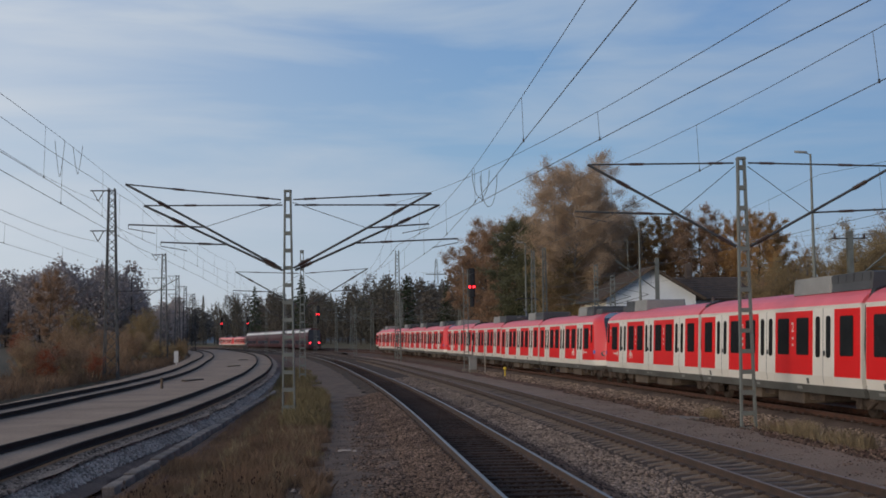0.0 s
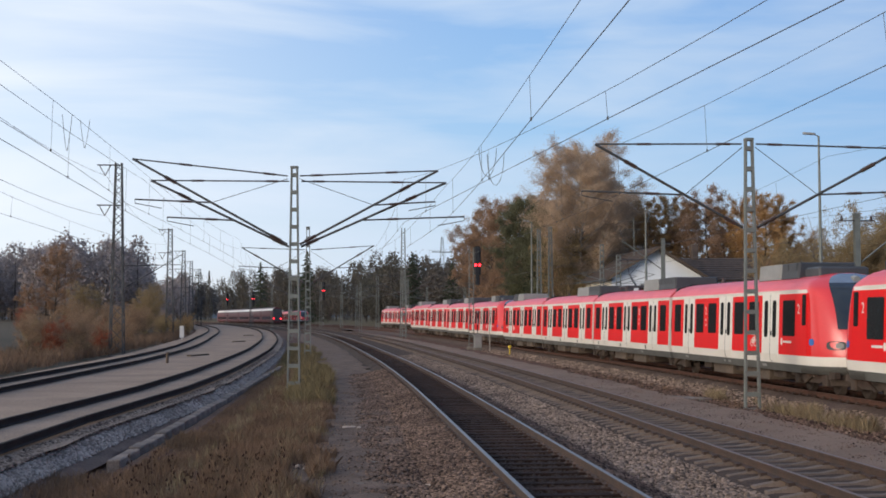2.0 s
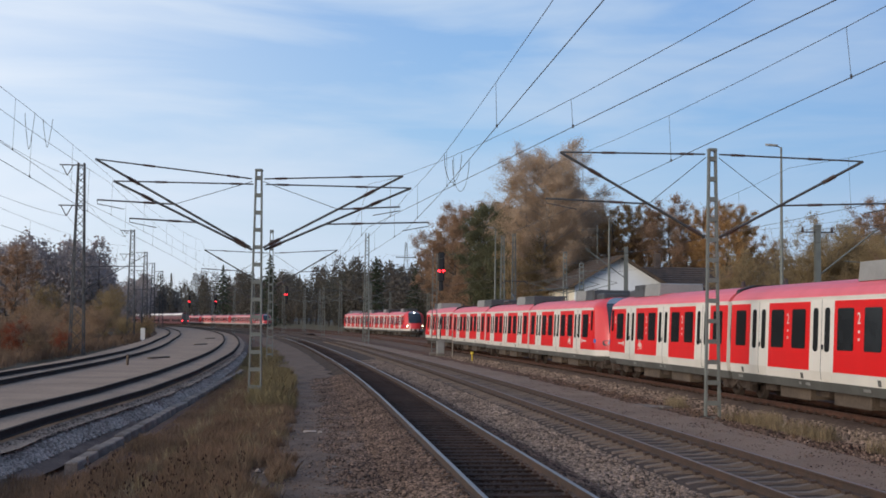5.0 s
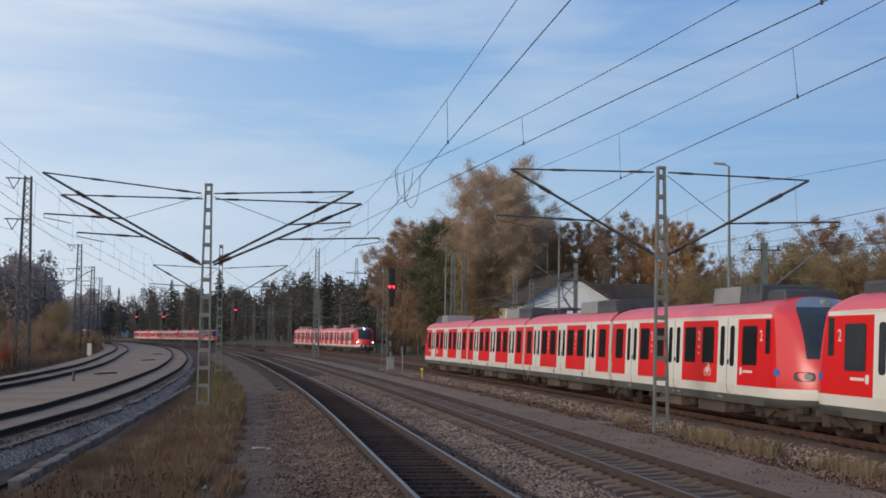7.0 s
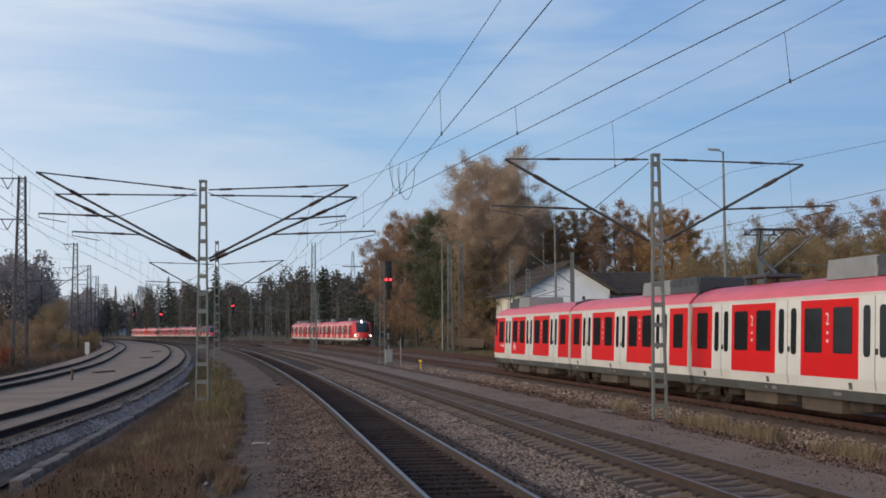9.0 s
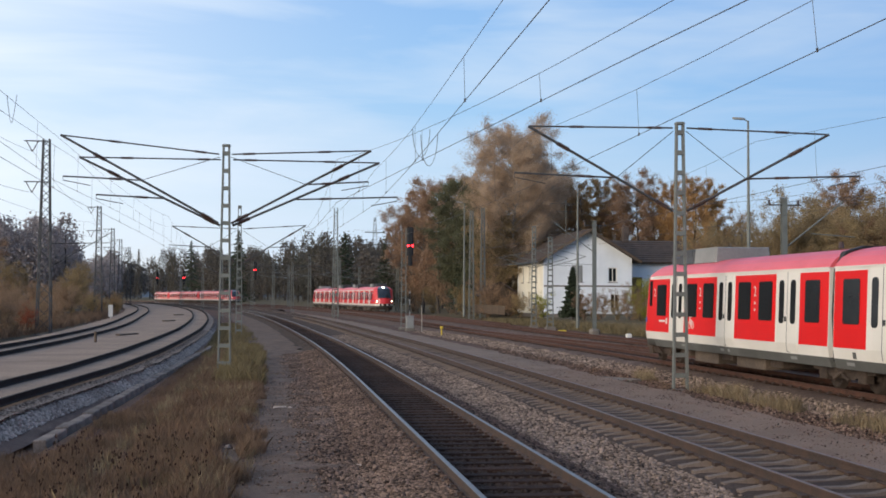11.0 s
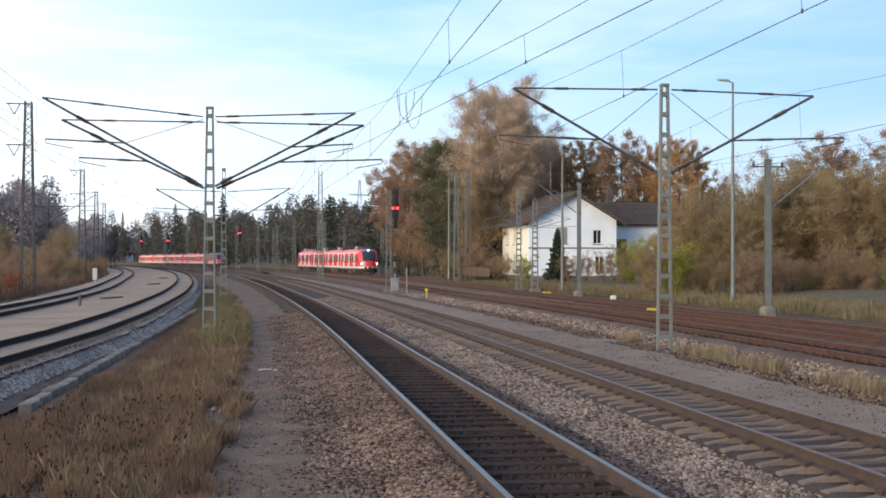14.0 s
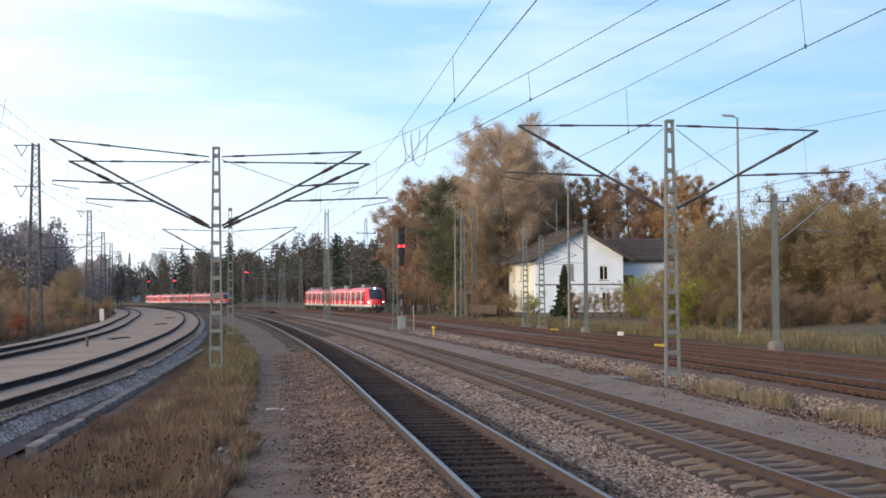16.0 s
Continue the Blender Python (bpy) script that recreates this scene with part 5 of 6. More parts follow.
def signal(x, y, h, size=1.0, box=False):
    g = thing("railway_signal", pose(x, y, -0.35 + grade(y), 0, 0, 7), "black signal head showing two red lights on a lattice mast", "railway signal", "light signals")
    w = 0.42 * size
    for sx in (-1, 1):
        part("post", Mesh().bar((sx * w / 2, 0.25, 0), (sx * w / 2 * 0.8, 0.25, h), 0.07 * size), M["steel"], g)
    z = 0.4
    while z < h:
        part("rung", Mesh().box(-w / 2, 0.23, z, w / 2, 0.27, z + 0.06), M["steel"], g)
        z += 0.55
    ht = h - 2.9 * size
    head = part("signal_head", Mesh().bevel_box(0.22 * size, -0.1, ht + 0.5, 0.80 * size, 0.2, h + 0.05, 0.12), M["black"], g, "black signal screen")
    part("lower_head", Mesh().bevel_box(0.32 * size, -0.08, ht - 0.35, 0.70 * size, 0.18, ht + 0.5, 0.08), M["black"], g)
    zl = h - 1.55 * size
    for dx in (0.34, 0.70):
        l = part("red_light", Mesh().tube([(dx * size, -0.10, zl), (dx * size, -0.16, zl)], 0.095 * size, 14), M["lamp_red"], head, "glowing red signal light")
        part("hood", Mesh().loft([[(dx * size + r * math.cos(a), yy, zl + r * math.sin(a)) for a in np.linspace(0, math.pi, 8)] for r, yy in ((0.15 * size, -0.1), (0.16 * size, -0.36))], 0, False, closed=False), M["black"], head)
    part("mast_board", Mesh().box(0.45 * size, -0.05, 0.9, 0.55 * size, -0.02, 3.2 * size), M["unit_grey"], g, "pale grey mast board")
    for k in range(2):
        part("board_stripe", Mesh().box(0.445 * size, -0.054, 1.5 + k * 1.0, 0.555 * size, -0.05, 2.0 + k * 1.0), M["black"], g)
    part("foot", Mesh().bevel_box(-0.4, -0.1, -0.4, 0.4, 0.6, 0.12, 0.05), M["conc"], g)
    return g


signal(-4.45, 108.0, 8.6)
signal(-37.0, 230.0, 8.75)
signal(-78.3, 330.0, 8.6)
signal(-63.9, 295.0, 8.2)


def relay_cabinet(x, y):
    c = thing("relay_cabinet", pose(x, y, -0.4, 0, 0, 8), "pale grey trackside cabinet on a concrete plinth", "cabinet")
    part("plinth", Mesh().bevel_box(-0.36, -0.3, -0.2, 0.36, 0.3, 0.22, 0.03), M["conc"], c)
    b = part("body", Mesh().bevel_box(-0.31, -0.25, 0.22, 0.31, 0.25, 1.18, 0.04), M["unit_grey"], c)
    part("door", Mesh().box(-0.27, -0.27, 0.28, 0.27, -0.25, 1.10), M["unit_grey"], b)
    part("lid", Mesh().bevel_box(-0.35, -0.29, 1.18, 0.35, 0.29, 1.26, 0.03), M["unit_grey"], c)


relay_cabinet(-3.85, 106.0)


# overhead wires: a sagging carrying cable, a contact wire and droppers
def catenary(ends, off, label, zc=5.75, zm=7.45, sag=0.95, skew=None):
    c = thing("overhead_line", Matrix.Identity(4), label, "overhead wire", "overhead lines")
    for a, b in zip(ends, ends[1:]):
        o = (lambda s: off) if skew is None else (lambda s: float(np.interp(s, skew[0], skew[1])))
        zf = lambda s: zm - sag * 4 * ((s - a) / (b - a)) * (1 - (s - a) / (b - a))
        n = 14
        part("carrying_cable", Mesh().tube([spot(s, o(s), zf(s)) for s in np.linspace(a, b, n + 1)], 0.006, 5), M["wire"], c)
        part("contact_wire", Mesh().tube([spot(s, o(s), zc) for s in np.linspace(a, b, n + 1)], 0.0075, 5), M["wire"], c)
        k = max(2, int((b - a) / 9))
        for i in range(k):
            s = a + (b - a) * (i + 0.5) / k
            d = part("dropper", Mesh().tube([spot(s, o(s), zc), spot(s + 0.15, o(s), zf(s))], 0.0045, 4), M["wire"], c)
            part("clamp", Mesh().tube([spot(s, o(s), zc - 0.02), spot(s, o(s), zc + 0.04)], 0.018, 5), M["wire"], d)


catenary([-12, 46.6, 92, 150, 215, 280], 0, "sagging overhead line over the near track", zm=7.0, sag=0.46, skew=((-12, 15, 22, 33, 46.6, 92, 150, 215, 280), (-0.5, 0.01, 0.16, 0.41, 0.6, -0.2, 0.4, -0.2, 0.4)))
catenary([-12, 46.6, 92], 0, "second overhead line drawn aside from the near track", 5.78, 7.35, 1.1, ((-12, 12, 16.2, 22.3, 30, 38.4, 46.6, 92), (4.9, 2.55, 2.1, 1.5, 0.75, -0.05, -0.8, -0.8)))
catenary([-24, 39.8, 95, 150, 208], 0, "sagging overhead line over the second track", zm=7.4, sag=1.0, skew=((-24, 14, 23, 39.8, 95, 150, 208), (3.9, 4.25, 4.38, 4.68, 4.1, 4.6, 4.2)))
catenary([-24, 39.8, 95, 150, 208, 270], TRACK["train"], "sagging overhead line over the train's track")
catenary([-30, 12, 66, 120, 190], TRACK["fourth"], "sagging overhead line over the rusty siding", zm=7.3)
catenary([-12, 46.6, 92, 150, 215, 280], 0, "sagging overhead line over the sandy siding", 6.4, 8.0, 0.42, ((-12, 20, 33, 46.6, 92, 280), (-9.8, -10.05, -10.2, -10.7, -9.4, -8.4)))
catenary([-12, 46.6, 92], 0, "second overhead line beside the sandy siding", 5.75, 7.25, 0.5, ((-12, 46.6, 92), (-8.8, -10.1, -9.4)))
catenary([20, 88, 153, 200, 235, 275], -14.2, "sagging overhead line over the outer siding", zm=7.3)


def feeder(points, label, sag=0.8, r=0.012):
    c = thing("feeder_cable", Matrix.Identity(4), label, "cable", "feeder cables")
    for a, b in zip(points, points[1:]):
        a, b = Vector(a), Vector(b)
        pts = [a.lerp(b, u) - Vector((0, 0, sag * 4 * u * (1 - u))) for u in np.linspace(0, 1, 17)]
        part("span", Mesh().tube(pts, r, 4), M["wire"], c)


for dz in (0.9, 3.75):
    feeder([(-19.5, 30, 13.3 - dz), (-29.5, 88, 13.3 - dz), (-44.1, 153, 13.3 - dz), (-54.9, 199, 13.1 - dz), (-62.4, 232, 12.9 - dz), (-72, 275, 13 - dz)], "dark feeder cable on the tall lattice masts")
feeder([(17.0, 63, 7.1), (26, 8, 7.2)], "thin cable from the steel post")
feeder([(15.4, 63, 7.1), (24, 8, 7.2)], "thin cable from the steel post")

# hanging loops of cable by the left-hand line and over the near track
def cable_loop(base, drop, wide, label):
    c = thing("cable_loop", pose(*base), label, "cable", "cable loops")
    pts = [(-wide * math.cos(a), 0.1 * math.sin(2 * a), -drop * math.sin(a)) for a in np.linspace(0, math.pi, 15)]
    part("loop", Mesh().tube(pts, 0.007, 4), M["wire"], c)


p = spot(29.5, 0.25, 6.2)
for k in range(2):
    cable_loop((p.x + 0.16 * k, p.y + k, 6.22), 0.65 + 0.1 * k, 0.2, "hanging loop of black cable on the overhead line")
p = spot(33.8, -10.2, 7.6)
for k in range(2):
    cable_loop((p.x + 0.12 * k, p.y + k, 7.6), 0.95 - 0.2 * k, 0.13, "hanging loop of black cable beside the siding")


# ------------------------------------------------------------------ house and hut
def wall_with_holes(w, h, holes, thick, peak=None):
    """A wall in the xz plane with its outer face at y = 0; holes: x0, z0, x1, z1; peak: height of a gable's top."""
    me = Mesh()
    xs = sorted({0, w, w / 2, *[q for a in holes for q in (a[0], a[2])]})
    zs = sorted({0, h, *[q for a in holes for q in (a[1], a[3])]})
    solid = lambda i, j: 0 <= i < len(xs) - 1 and 0 <= j < len(zs) - 1 and not any(
        a[0] < (xs[i] + xs[i + 1]) / 2 < a[2] and a[1] < (zs[j] + zs[j + 1]) / 2 < a[3] for a in holes)
    nz = len(zs)
    vid = lambda i, j, k: (i * nz + j) * 2 + k
    v = [(x, y, z) for x in xs for z in zs for y in (0, thick)]
    f = []
    for i in range(len(xs) - 1):
        for j in range(nz - 1):
            if not solid(i, j):
                continue
            a, b, c, d = (i, j), (i + 1, j), (i + 1, j + 1), (i, j + 1)
            f.append(tuple(vid(*q, 0) for q in (a, b, c, d)))
            f.append(tuple(vid(*q, 1) for q in (d, c, b, a)))
            for (p, q), (di, dj) in (((a, b), (0, -1)), ((b, c), (1, 0)), ((c, d), (0, 1)), ((d, a), (-1, 0))):
                if not solid(i + di, j + dj) and not (peak and dj == 1 and j == nz - 2):
                    f.append((vid(*q, 0), vid(*p, 0), vid(*p, 1), vid(*q, 1)))
    if peak:
        top = [vid(i, nz - 1, 0) for i in range(len(xs))]
        n = len(v)
        v += [(w / 2, 0, peak), (w / 2, thick, peak)]
        f.append((*top, n))
        f.append((*reversed([t + 1 for t in top]), n + 1))
        f.append((top[0], n, n + 1, top[0] + 1))
        f.append((top[-1] + 1, n + 1, n, top[-1]))
    used = sorted({q for face in f for q in face})
    to = {q: i for i, q in enumerate(used)}
    return me.add([v[q] for q in used], [tuple(to[q] for q in face) for face in f])


def window_at(parent, x0, z0, x1, z1, shutter=False):
    w = part("window", Mesh().box(x0, 0.13, z0, x1, 0.15, z1), M["glass"], parent)
    me = Mesh()
    for a in ((x0, z0, x0 + 0.07, z1), (x1 - 0.07, z0, x1, z1), (x0 + 0.07, z0, x1 - 0.07, z0 + 0.07), (x0 + 0.07, z1 - 0.07, x1 - 0.07, z1), ((x0 + x1) / 2 - 0.03, z0 + 0.07, (x0 + x1) / 2 + 0.03, z1 - 0.07)):
        me.box(a[0], 0.09, a[1], a[2], 0.128, a[3])
    part("frame", me, M["white"], w)
    part("sill", Mesh().box(x0 - 0.08, -0.08, z0 - 0.07, x1 + 0.08, 0.12, z0 - 0.004), M["conc"], w)
    if shutter:
        part("shutter", Mesh().box(x0 + 0.02, 0.02, z0, x1 - 0.02, 0.06, z1), M["unit_grey"], w, "closed grey shutter")


def slope(name, parent, a, b, c, d, rows, material="tiles", thick=0.12):
    """A roof slope with eave corners a, b and ridge corners d, c, covered in rows of overlapping tiles."""
    a, b, c, d = map(Vector, (a, b, c, d))
    nrm = (b - a).cross(d - a).normalized()
    if nrm.z < 0:
        nrm = -nrm
    roof = part(name, Mesh().loft([[a - nrm * 0.16, a - nrm * 0.13, d - nrm * 0.13, d - nrm * 0.16], [b - nrm * 0.16, b - nrm * 0.13, c - nrm * 0.13, c - nrm * 0.16]], 0, True), M[material], parent)
    for i in range(rows):
        u0, u1 = i / rows, (i + 1) / rows
        p, q, r, s = a.lerp(d, u0), b.lerp(c, u0), b.lerp(c, u1), a.lerp(d, u1)
        lo, hi = nrm * (thick * 0.5), nrm * 0.0
        part("tile_course", Mesh().loft([[p - nrm * thick, p + lo, s + hi, s - nrm * thick], [q - nrm * thick, q + lo, r + hi, r - nrm * thick]], 0, True), M[material], roof)
    return roof


def house():
    h = thing("house", turned(138.0, 30.2, 0.45, -2.6) @ Matrix.Diagonal((1.24, 1.24, 1.24, 1)), "white rendered two-storey house with a dark tiled gable roof", "house")
    W, D, E, R = 8.2, 11.5, 5.1, 7.55
    front = part("wall", wall_with_holes(W, E, [(2.6, 2.9, 3.6, 4.4), (6.0, 2.9, 6.8, 4.2), (6.2, 0.4, 7.0, 1.8)], 0.35, R), M["plaster"], h, "white gable wall")
    for q in ((2.6, 2.9, 3.6, 4.4, True), (6.0, 2.9, 6.8, 4.2, False), (6.2, 0.4, 7.0, 1.8, False)):
        window_at(front, *q)
    holes = [(x, z, x + 0.85, z + 1.55) for z in (0.5, 2.9) for x in (1.6, 4.6, 7.6)]
    left = part("wall", wall_with_holes(D - 0.7, E, holes, 0.35), M["cream"], h, "long wall, low sun put into its cream colour", at=pose(0, D - 0.35, 0, 0, 0, -90))
    for q in holes:
        window_at(left, *q)
    part("wall", wall_with_holes(D - 0.7, E, [], 0.35), M["plaster"], h, at=pose(W, 0.35, 0, 0, 0, 90))
    part("wall", wall_with_holes(W, E, [], 0.35, R), M["plaster"], h, at=pose(W, D, 0, 0, 0, 180))
    part("plinth", Mesh().box(0.02, 0.02, -1.0, W - 0.02, D - 0.02, -0.003), M["conc"], h)
    part("string_course", Mesh().box(-0.02, -0.04, 2.45, W + 0.02, -0.002, 2.58), M["conc"], h)
    o, f = 0.7, 0.8
    g = (R - E) / (W / 2)
    slope("roof", h, (-o, -f, E - o * g + 0.12), (-o, D + f, E - o * g + 0.12), (W / 2, D + f, R + 0.12), (W / 2, -f, R + 0.12), 12)
    slope("roof", h, (W + o, -f, E - o * g + 0.12), (W + o, D + f, E - o * g + 0.12), (W / 2, D + f, R + 0.12), (W / 2, -f, R + 0.12), 12)
    for sgn, x in ((-1, -o), (1, W + o)):
        part("verge_board", Mesh().bar((x, -f - 0.03, E - o * g), (W / 2, -f - 0.03, R), 0.05, 0.2), M["wood"], h)
    part("gutter", Mesh().tube([(-o - 0.06, -f, E - o * g + 0.02), (-o - 0.06, D + f, E - o * g + 0.02)], 0.07, 6), M["unit_dark"], h)
    # lower wing with its ridge across
    part("wing_wall", wall_with_holes(7.0, 4.8, [(0.8, 1.6, 2.0, 3.4)], 0.3), M["plaster"], h, at=pose(W + 0.003, 3.2, 0))
    part("wing_recess", Mesh().box(W + 0.8, 3.4, 1.6, W + 2.0, 3.45, 3.4), M["wood"], h)
    part("wing_wall", wall_with_holes(6.4, 4.8, [], 0.3), M["plaster"], h, at=pose(W + 7.0, 3.5, 0, 0, 0, 90))
    slope("wing_roof", h, (W - 2.0, 2.6, 4.8), (W + 7.5, 2.6, 4.8), (W + 7.2, 6.6, 7.0), (W - 3.2, 6.6, 7.0), 10)
    slope("wing_roof", h, (W - 2.0, 10.6, 4.8), (W + 7.5, 10.6, 4.8), (W + 7.2, 6.6, 7.0), (W - 3.2, 6.6, 7.0), 10)
    part("chimney", Mesh().bevel_box(W + 1.0, 6.2, 6.5, W + 1.6, 6.8, 8.3, 0.04), M["tiles"], h)
    part("balcony", Mesh().box(W + 0.6, 2.3, 1.0, W + 4.5, 3.17, 1.12), M["wood"], h)
    for k in range(14):
        part("balcony_board", Mesh().box(W + 0.62 + k * 0.28, 2.3, 1.12, W + 0.86 + k * 0.28, 2.34, 2.0), M["wood"], h)
    me = Mesh().tube([(2.9, 3.5, 6.2), (2.9, 3.5, 10.6)], 0.03, 6)
    me.tube([(1.3, 3.5, 10.2), (4.6, 3.5, 10.2)], 0.02, 5)
    me.tube([(2.0, 3.5, 9.5), (3.8, 3.5, 9.5)], 0.02, 5)
    for k in range(7):
        me.tube([(1.5 + 0.45 * k, 3.2, 10.2), (1.5 + 0.45 * k, 3.8, 10.2)], 0.012, 4)
    part("antenna", me, M["steel"], h, "thin metal aerial")


house()


def hut():
    h = thing("shed", turned(152.0, 26.3, 0.4, 4), "small dark brown wooden shed with a pitched roof", "shed")
    part("wall", wall_with_holes(5.0, 2.2, [(3.2, 0.1, 4.2, 2.0)], 0.15, 3.6), M["wood"], h)
    part("wall", wall_with_holes(3.7, 2.2, [], 0.15), M["wood"], h, at=pose(0, 3.85, 0, 0, 0, -90))
    part("wall", wall_with_holes(3.7, 2.2, [], 0.15), M["wood"], h, at=pose(5.0, 0.15, 0, 0, 0, 90))
    part("wall", wall_with_holes(5.0, 2.2, [], 0.15, 3.6), M["wood"], h, at=pose(5.0, 4.0, 0, 0, 0, 180))
    part("door", Mesh().box(3.2, 0.1, 0.1, 4.2, 0.14, 2.0), M["black"], h)
    slope("roof", h, (-0.4, -0.4, 2.0), (-0.4, 4.4, 2.0), (2.5, 4.4, 3.75), (2.5, -0.4, 3.75), 6)
    slope("roof", h, (5.4, -0.4, 2.0), (5.4, 4.4, 2.0), (2.5, 4.4, 3.75), (2.5, -0.4, 3.75), 6)


hut()


def fence(s0, s1, off):
    f = thing("fence", Matrix.Identity(4), "low dark weathered board fence", "fence")
    board = Mesh().bevel_box(-0.06, -0.012, 0, 0.06, 0.012, 1.0, 0.01).data("board", M["wood"])
    s, k = s0, 0
    rng = random.Random(3)
    while s < s1:
        part("board", board, None, f, at=turned(s, off, 0.35 + rng.uniform(-0.03, 0.03), 90) )
        s += 0.17
        k += 1
    for z in (0.62, 1.12):
        part("fence_rail", Mesh().bar(spot(s0, off + 0.04, z), spot(s1, off + 0.04, z), 0.04, 0.08), M["wood"], f)


fence(136, 152, 25.2)


# ------------------------------------------------------------------ small trackside things
def marker(x, y, z, label, mesh, material, name="track_marker", category="marker"):
    o = part(name, mesh, M[material], at=pose(x, y, z, 0, 0, 9))
    tagged(o, label, category)


block = lambda w, d, h: Mesh().bevel_box(-w / 2, -d / 2, -0.05, w / 2, d / 2, h, 0.03)
for x, y in ((10.45, 62.6), (17.6, 76.0), (21.8, 76.2), (7.9, 95.0)):
    marker(x, y, -0.25, "low yellow painted block beside the rails", block(0.62, 0.3, 0.24), "yellow")
marker(11.5, 85.0, -0.2, "small white box beside the rails", block(0.36, 0.3, 0.2), "white", "cable_box", "box")
marker(-2.75, 102.0, -0.35, "weathered pale marker post", Mesh().tube([(0, 0, 0), (0, 0, 2.1)], 0.035, 8), "wood_pale", "marker_post", "post")
marker(-1.05, 92.0, -0.35, "small yellow hydrant-like fitting on a stub", Mesh().tube([(0, 0, 0), (0, 0, 0.45), (0, 0, 0.5), (0, 0, 0.65)], [0.05, 0.05, 0.14, 0.11], 8), "yellow", "cable_fitting", "fitting")
marker(-35.4, 130.0, -0.2, "white kilometre board on a post", Mesh().box(-0.22, -0.03, 0.5, 0.22, 0.03, 1.7).bar((0, 0.06, 0), (0, 0.06, 1.6), 0.07), "white", "kilometre_board", "sign")
for x, y, ang in ((5.3, 43.0, 60), (5.75, 43.2, 66)):
    o = part("concrete_slab", Mesh().bevel_box(-0.8, -0.22, 0, 0.8, 0.22, 0.09, 0.02), M["conc"], at=pose(x - 0.2, y, -0.44, 0, 0, ang + 60))
    tagged(o, "loose pale concrete slab lying on the ground", "slab")
for s, o_ in ((77.8, -11.01), (116.7, -10.17), (148.1, -9.8)):
    q = turned(s, o_, 0.08, 70)
    b = part("plank", Mesh().bevel_box(-1.3, -0.14, 0, 1.3, 0.14, 0.08, 0.02), M["wood"], at=q)
    tagged(b, "dark plank lying in the sand", "plank")
for x, y, w in ((19.35, 72.6, 1.4), (24.8, 76.5, 2.6)):
    marker(x, y, -0.12, "long low yellow painted bar beside the rails", Mesh().bevel_box(-w / 2, -0.06, -0.1, w / 2, 0.06, 0.06, 0.02), "yellow", "barrier_bar", "barrier")
b = part("short_post", Mesh().tube([(0, 0, -0.1), (0, 0, 0.55)], 0.07, 8), M["wood"], at=turned(65.5, -11.48, 0.06))
tagged(b, "short dark post in the sand", "post")
rng = random.Random(8)
for k, (x, y, c, col) in enumerate(((-4.11, 22.97, 0.08, "stone_blue"), (-3.91, 22.7, 0.07, "stone_blue"), (-5.32, 29.21, 0.09, "stone_blue"), (-4.55, 25.55, 0.08, "white"), (-5.67, 24.32, 0.07, "conc"), (-1.54, 20.47, 0.1, "stone_blue"), (-4.34, 31.19, 0.2, "stone_blue"), (-7.4, 47.85, 0.25, "stone_blue"), (-6.96, 47.07, 0.2, "conc"), (-4.04, 31.01, 0.12, "stone_blue"))):
    me = Mesh()
    pts = [(c * math.cos(a) * rng.uniform(0.6, 1.1), 0.6 * c * math.sin(a) * rng.uniform(0.6, 1.1), rng.uniform(0, 0.04)) for a in np.linspace(0, 5.6, 8)]
    me.loft([pts, [(x_ * 0.7, y_ * 0.7, z_ + 0.03) for x_, y_, z_ in pts]], 0, True)
    tagged(part("litter", me, M[col], at=pose(x, y, -0.39, 0, 0, 30 * k)), "crumpled scrap of pale litter on the path", "litter")


# ------------------------------------------------------------------ plants
def leaf_data(points, size, material, rng, name, flat=0.0):
    """Small four-cornered leaves with random tilt at the points."""
    n = len(points)
    u = rng.randn(n, 3)
    u /= np.linalg.norm(u, axis=1, keepdims=True)
    w = rng.randn(n, 3)
    w[:, 2] *= 1 - flat
    w -= u * (u * w).sum(1, keepdims=True)
    w /= np.linalg.norm(w, axis=1, keepdims=True)
    k = size * (0.6 + 0.8 * rng.rand(n, 1))
    u, w = u * k, w * k * 0.65
    p = np.stack([points - u, points + w * 0.9, points + u, points - w], 1).reshape(-1, 3)
    me = bpy.data.meshes.new(name)
    me.vertices.add(4 * n)
    me.vertices.foreach_set("co", p.astype(np.float32).ravel())
    me.loops.add(4 * n)
    me.loops.foreach_set("vertex_index", np.arange(4 * n, dtype=np.int32))
    me.polygons.add(n)
    me.polygons.foreach_set("loop_start", np.arange(0, 4 * n, 4, dtype=np.int32))
    me.materials.append(material)
    me.update(calc_edges=True)
    return me


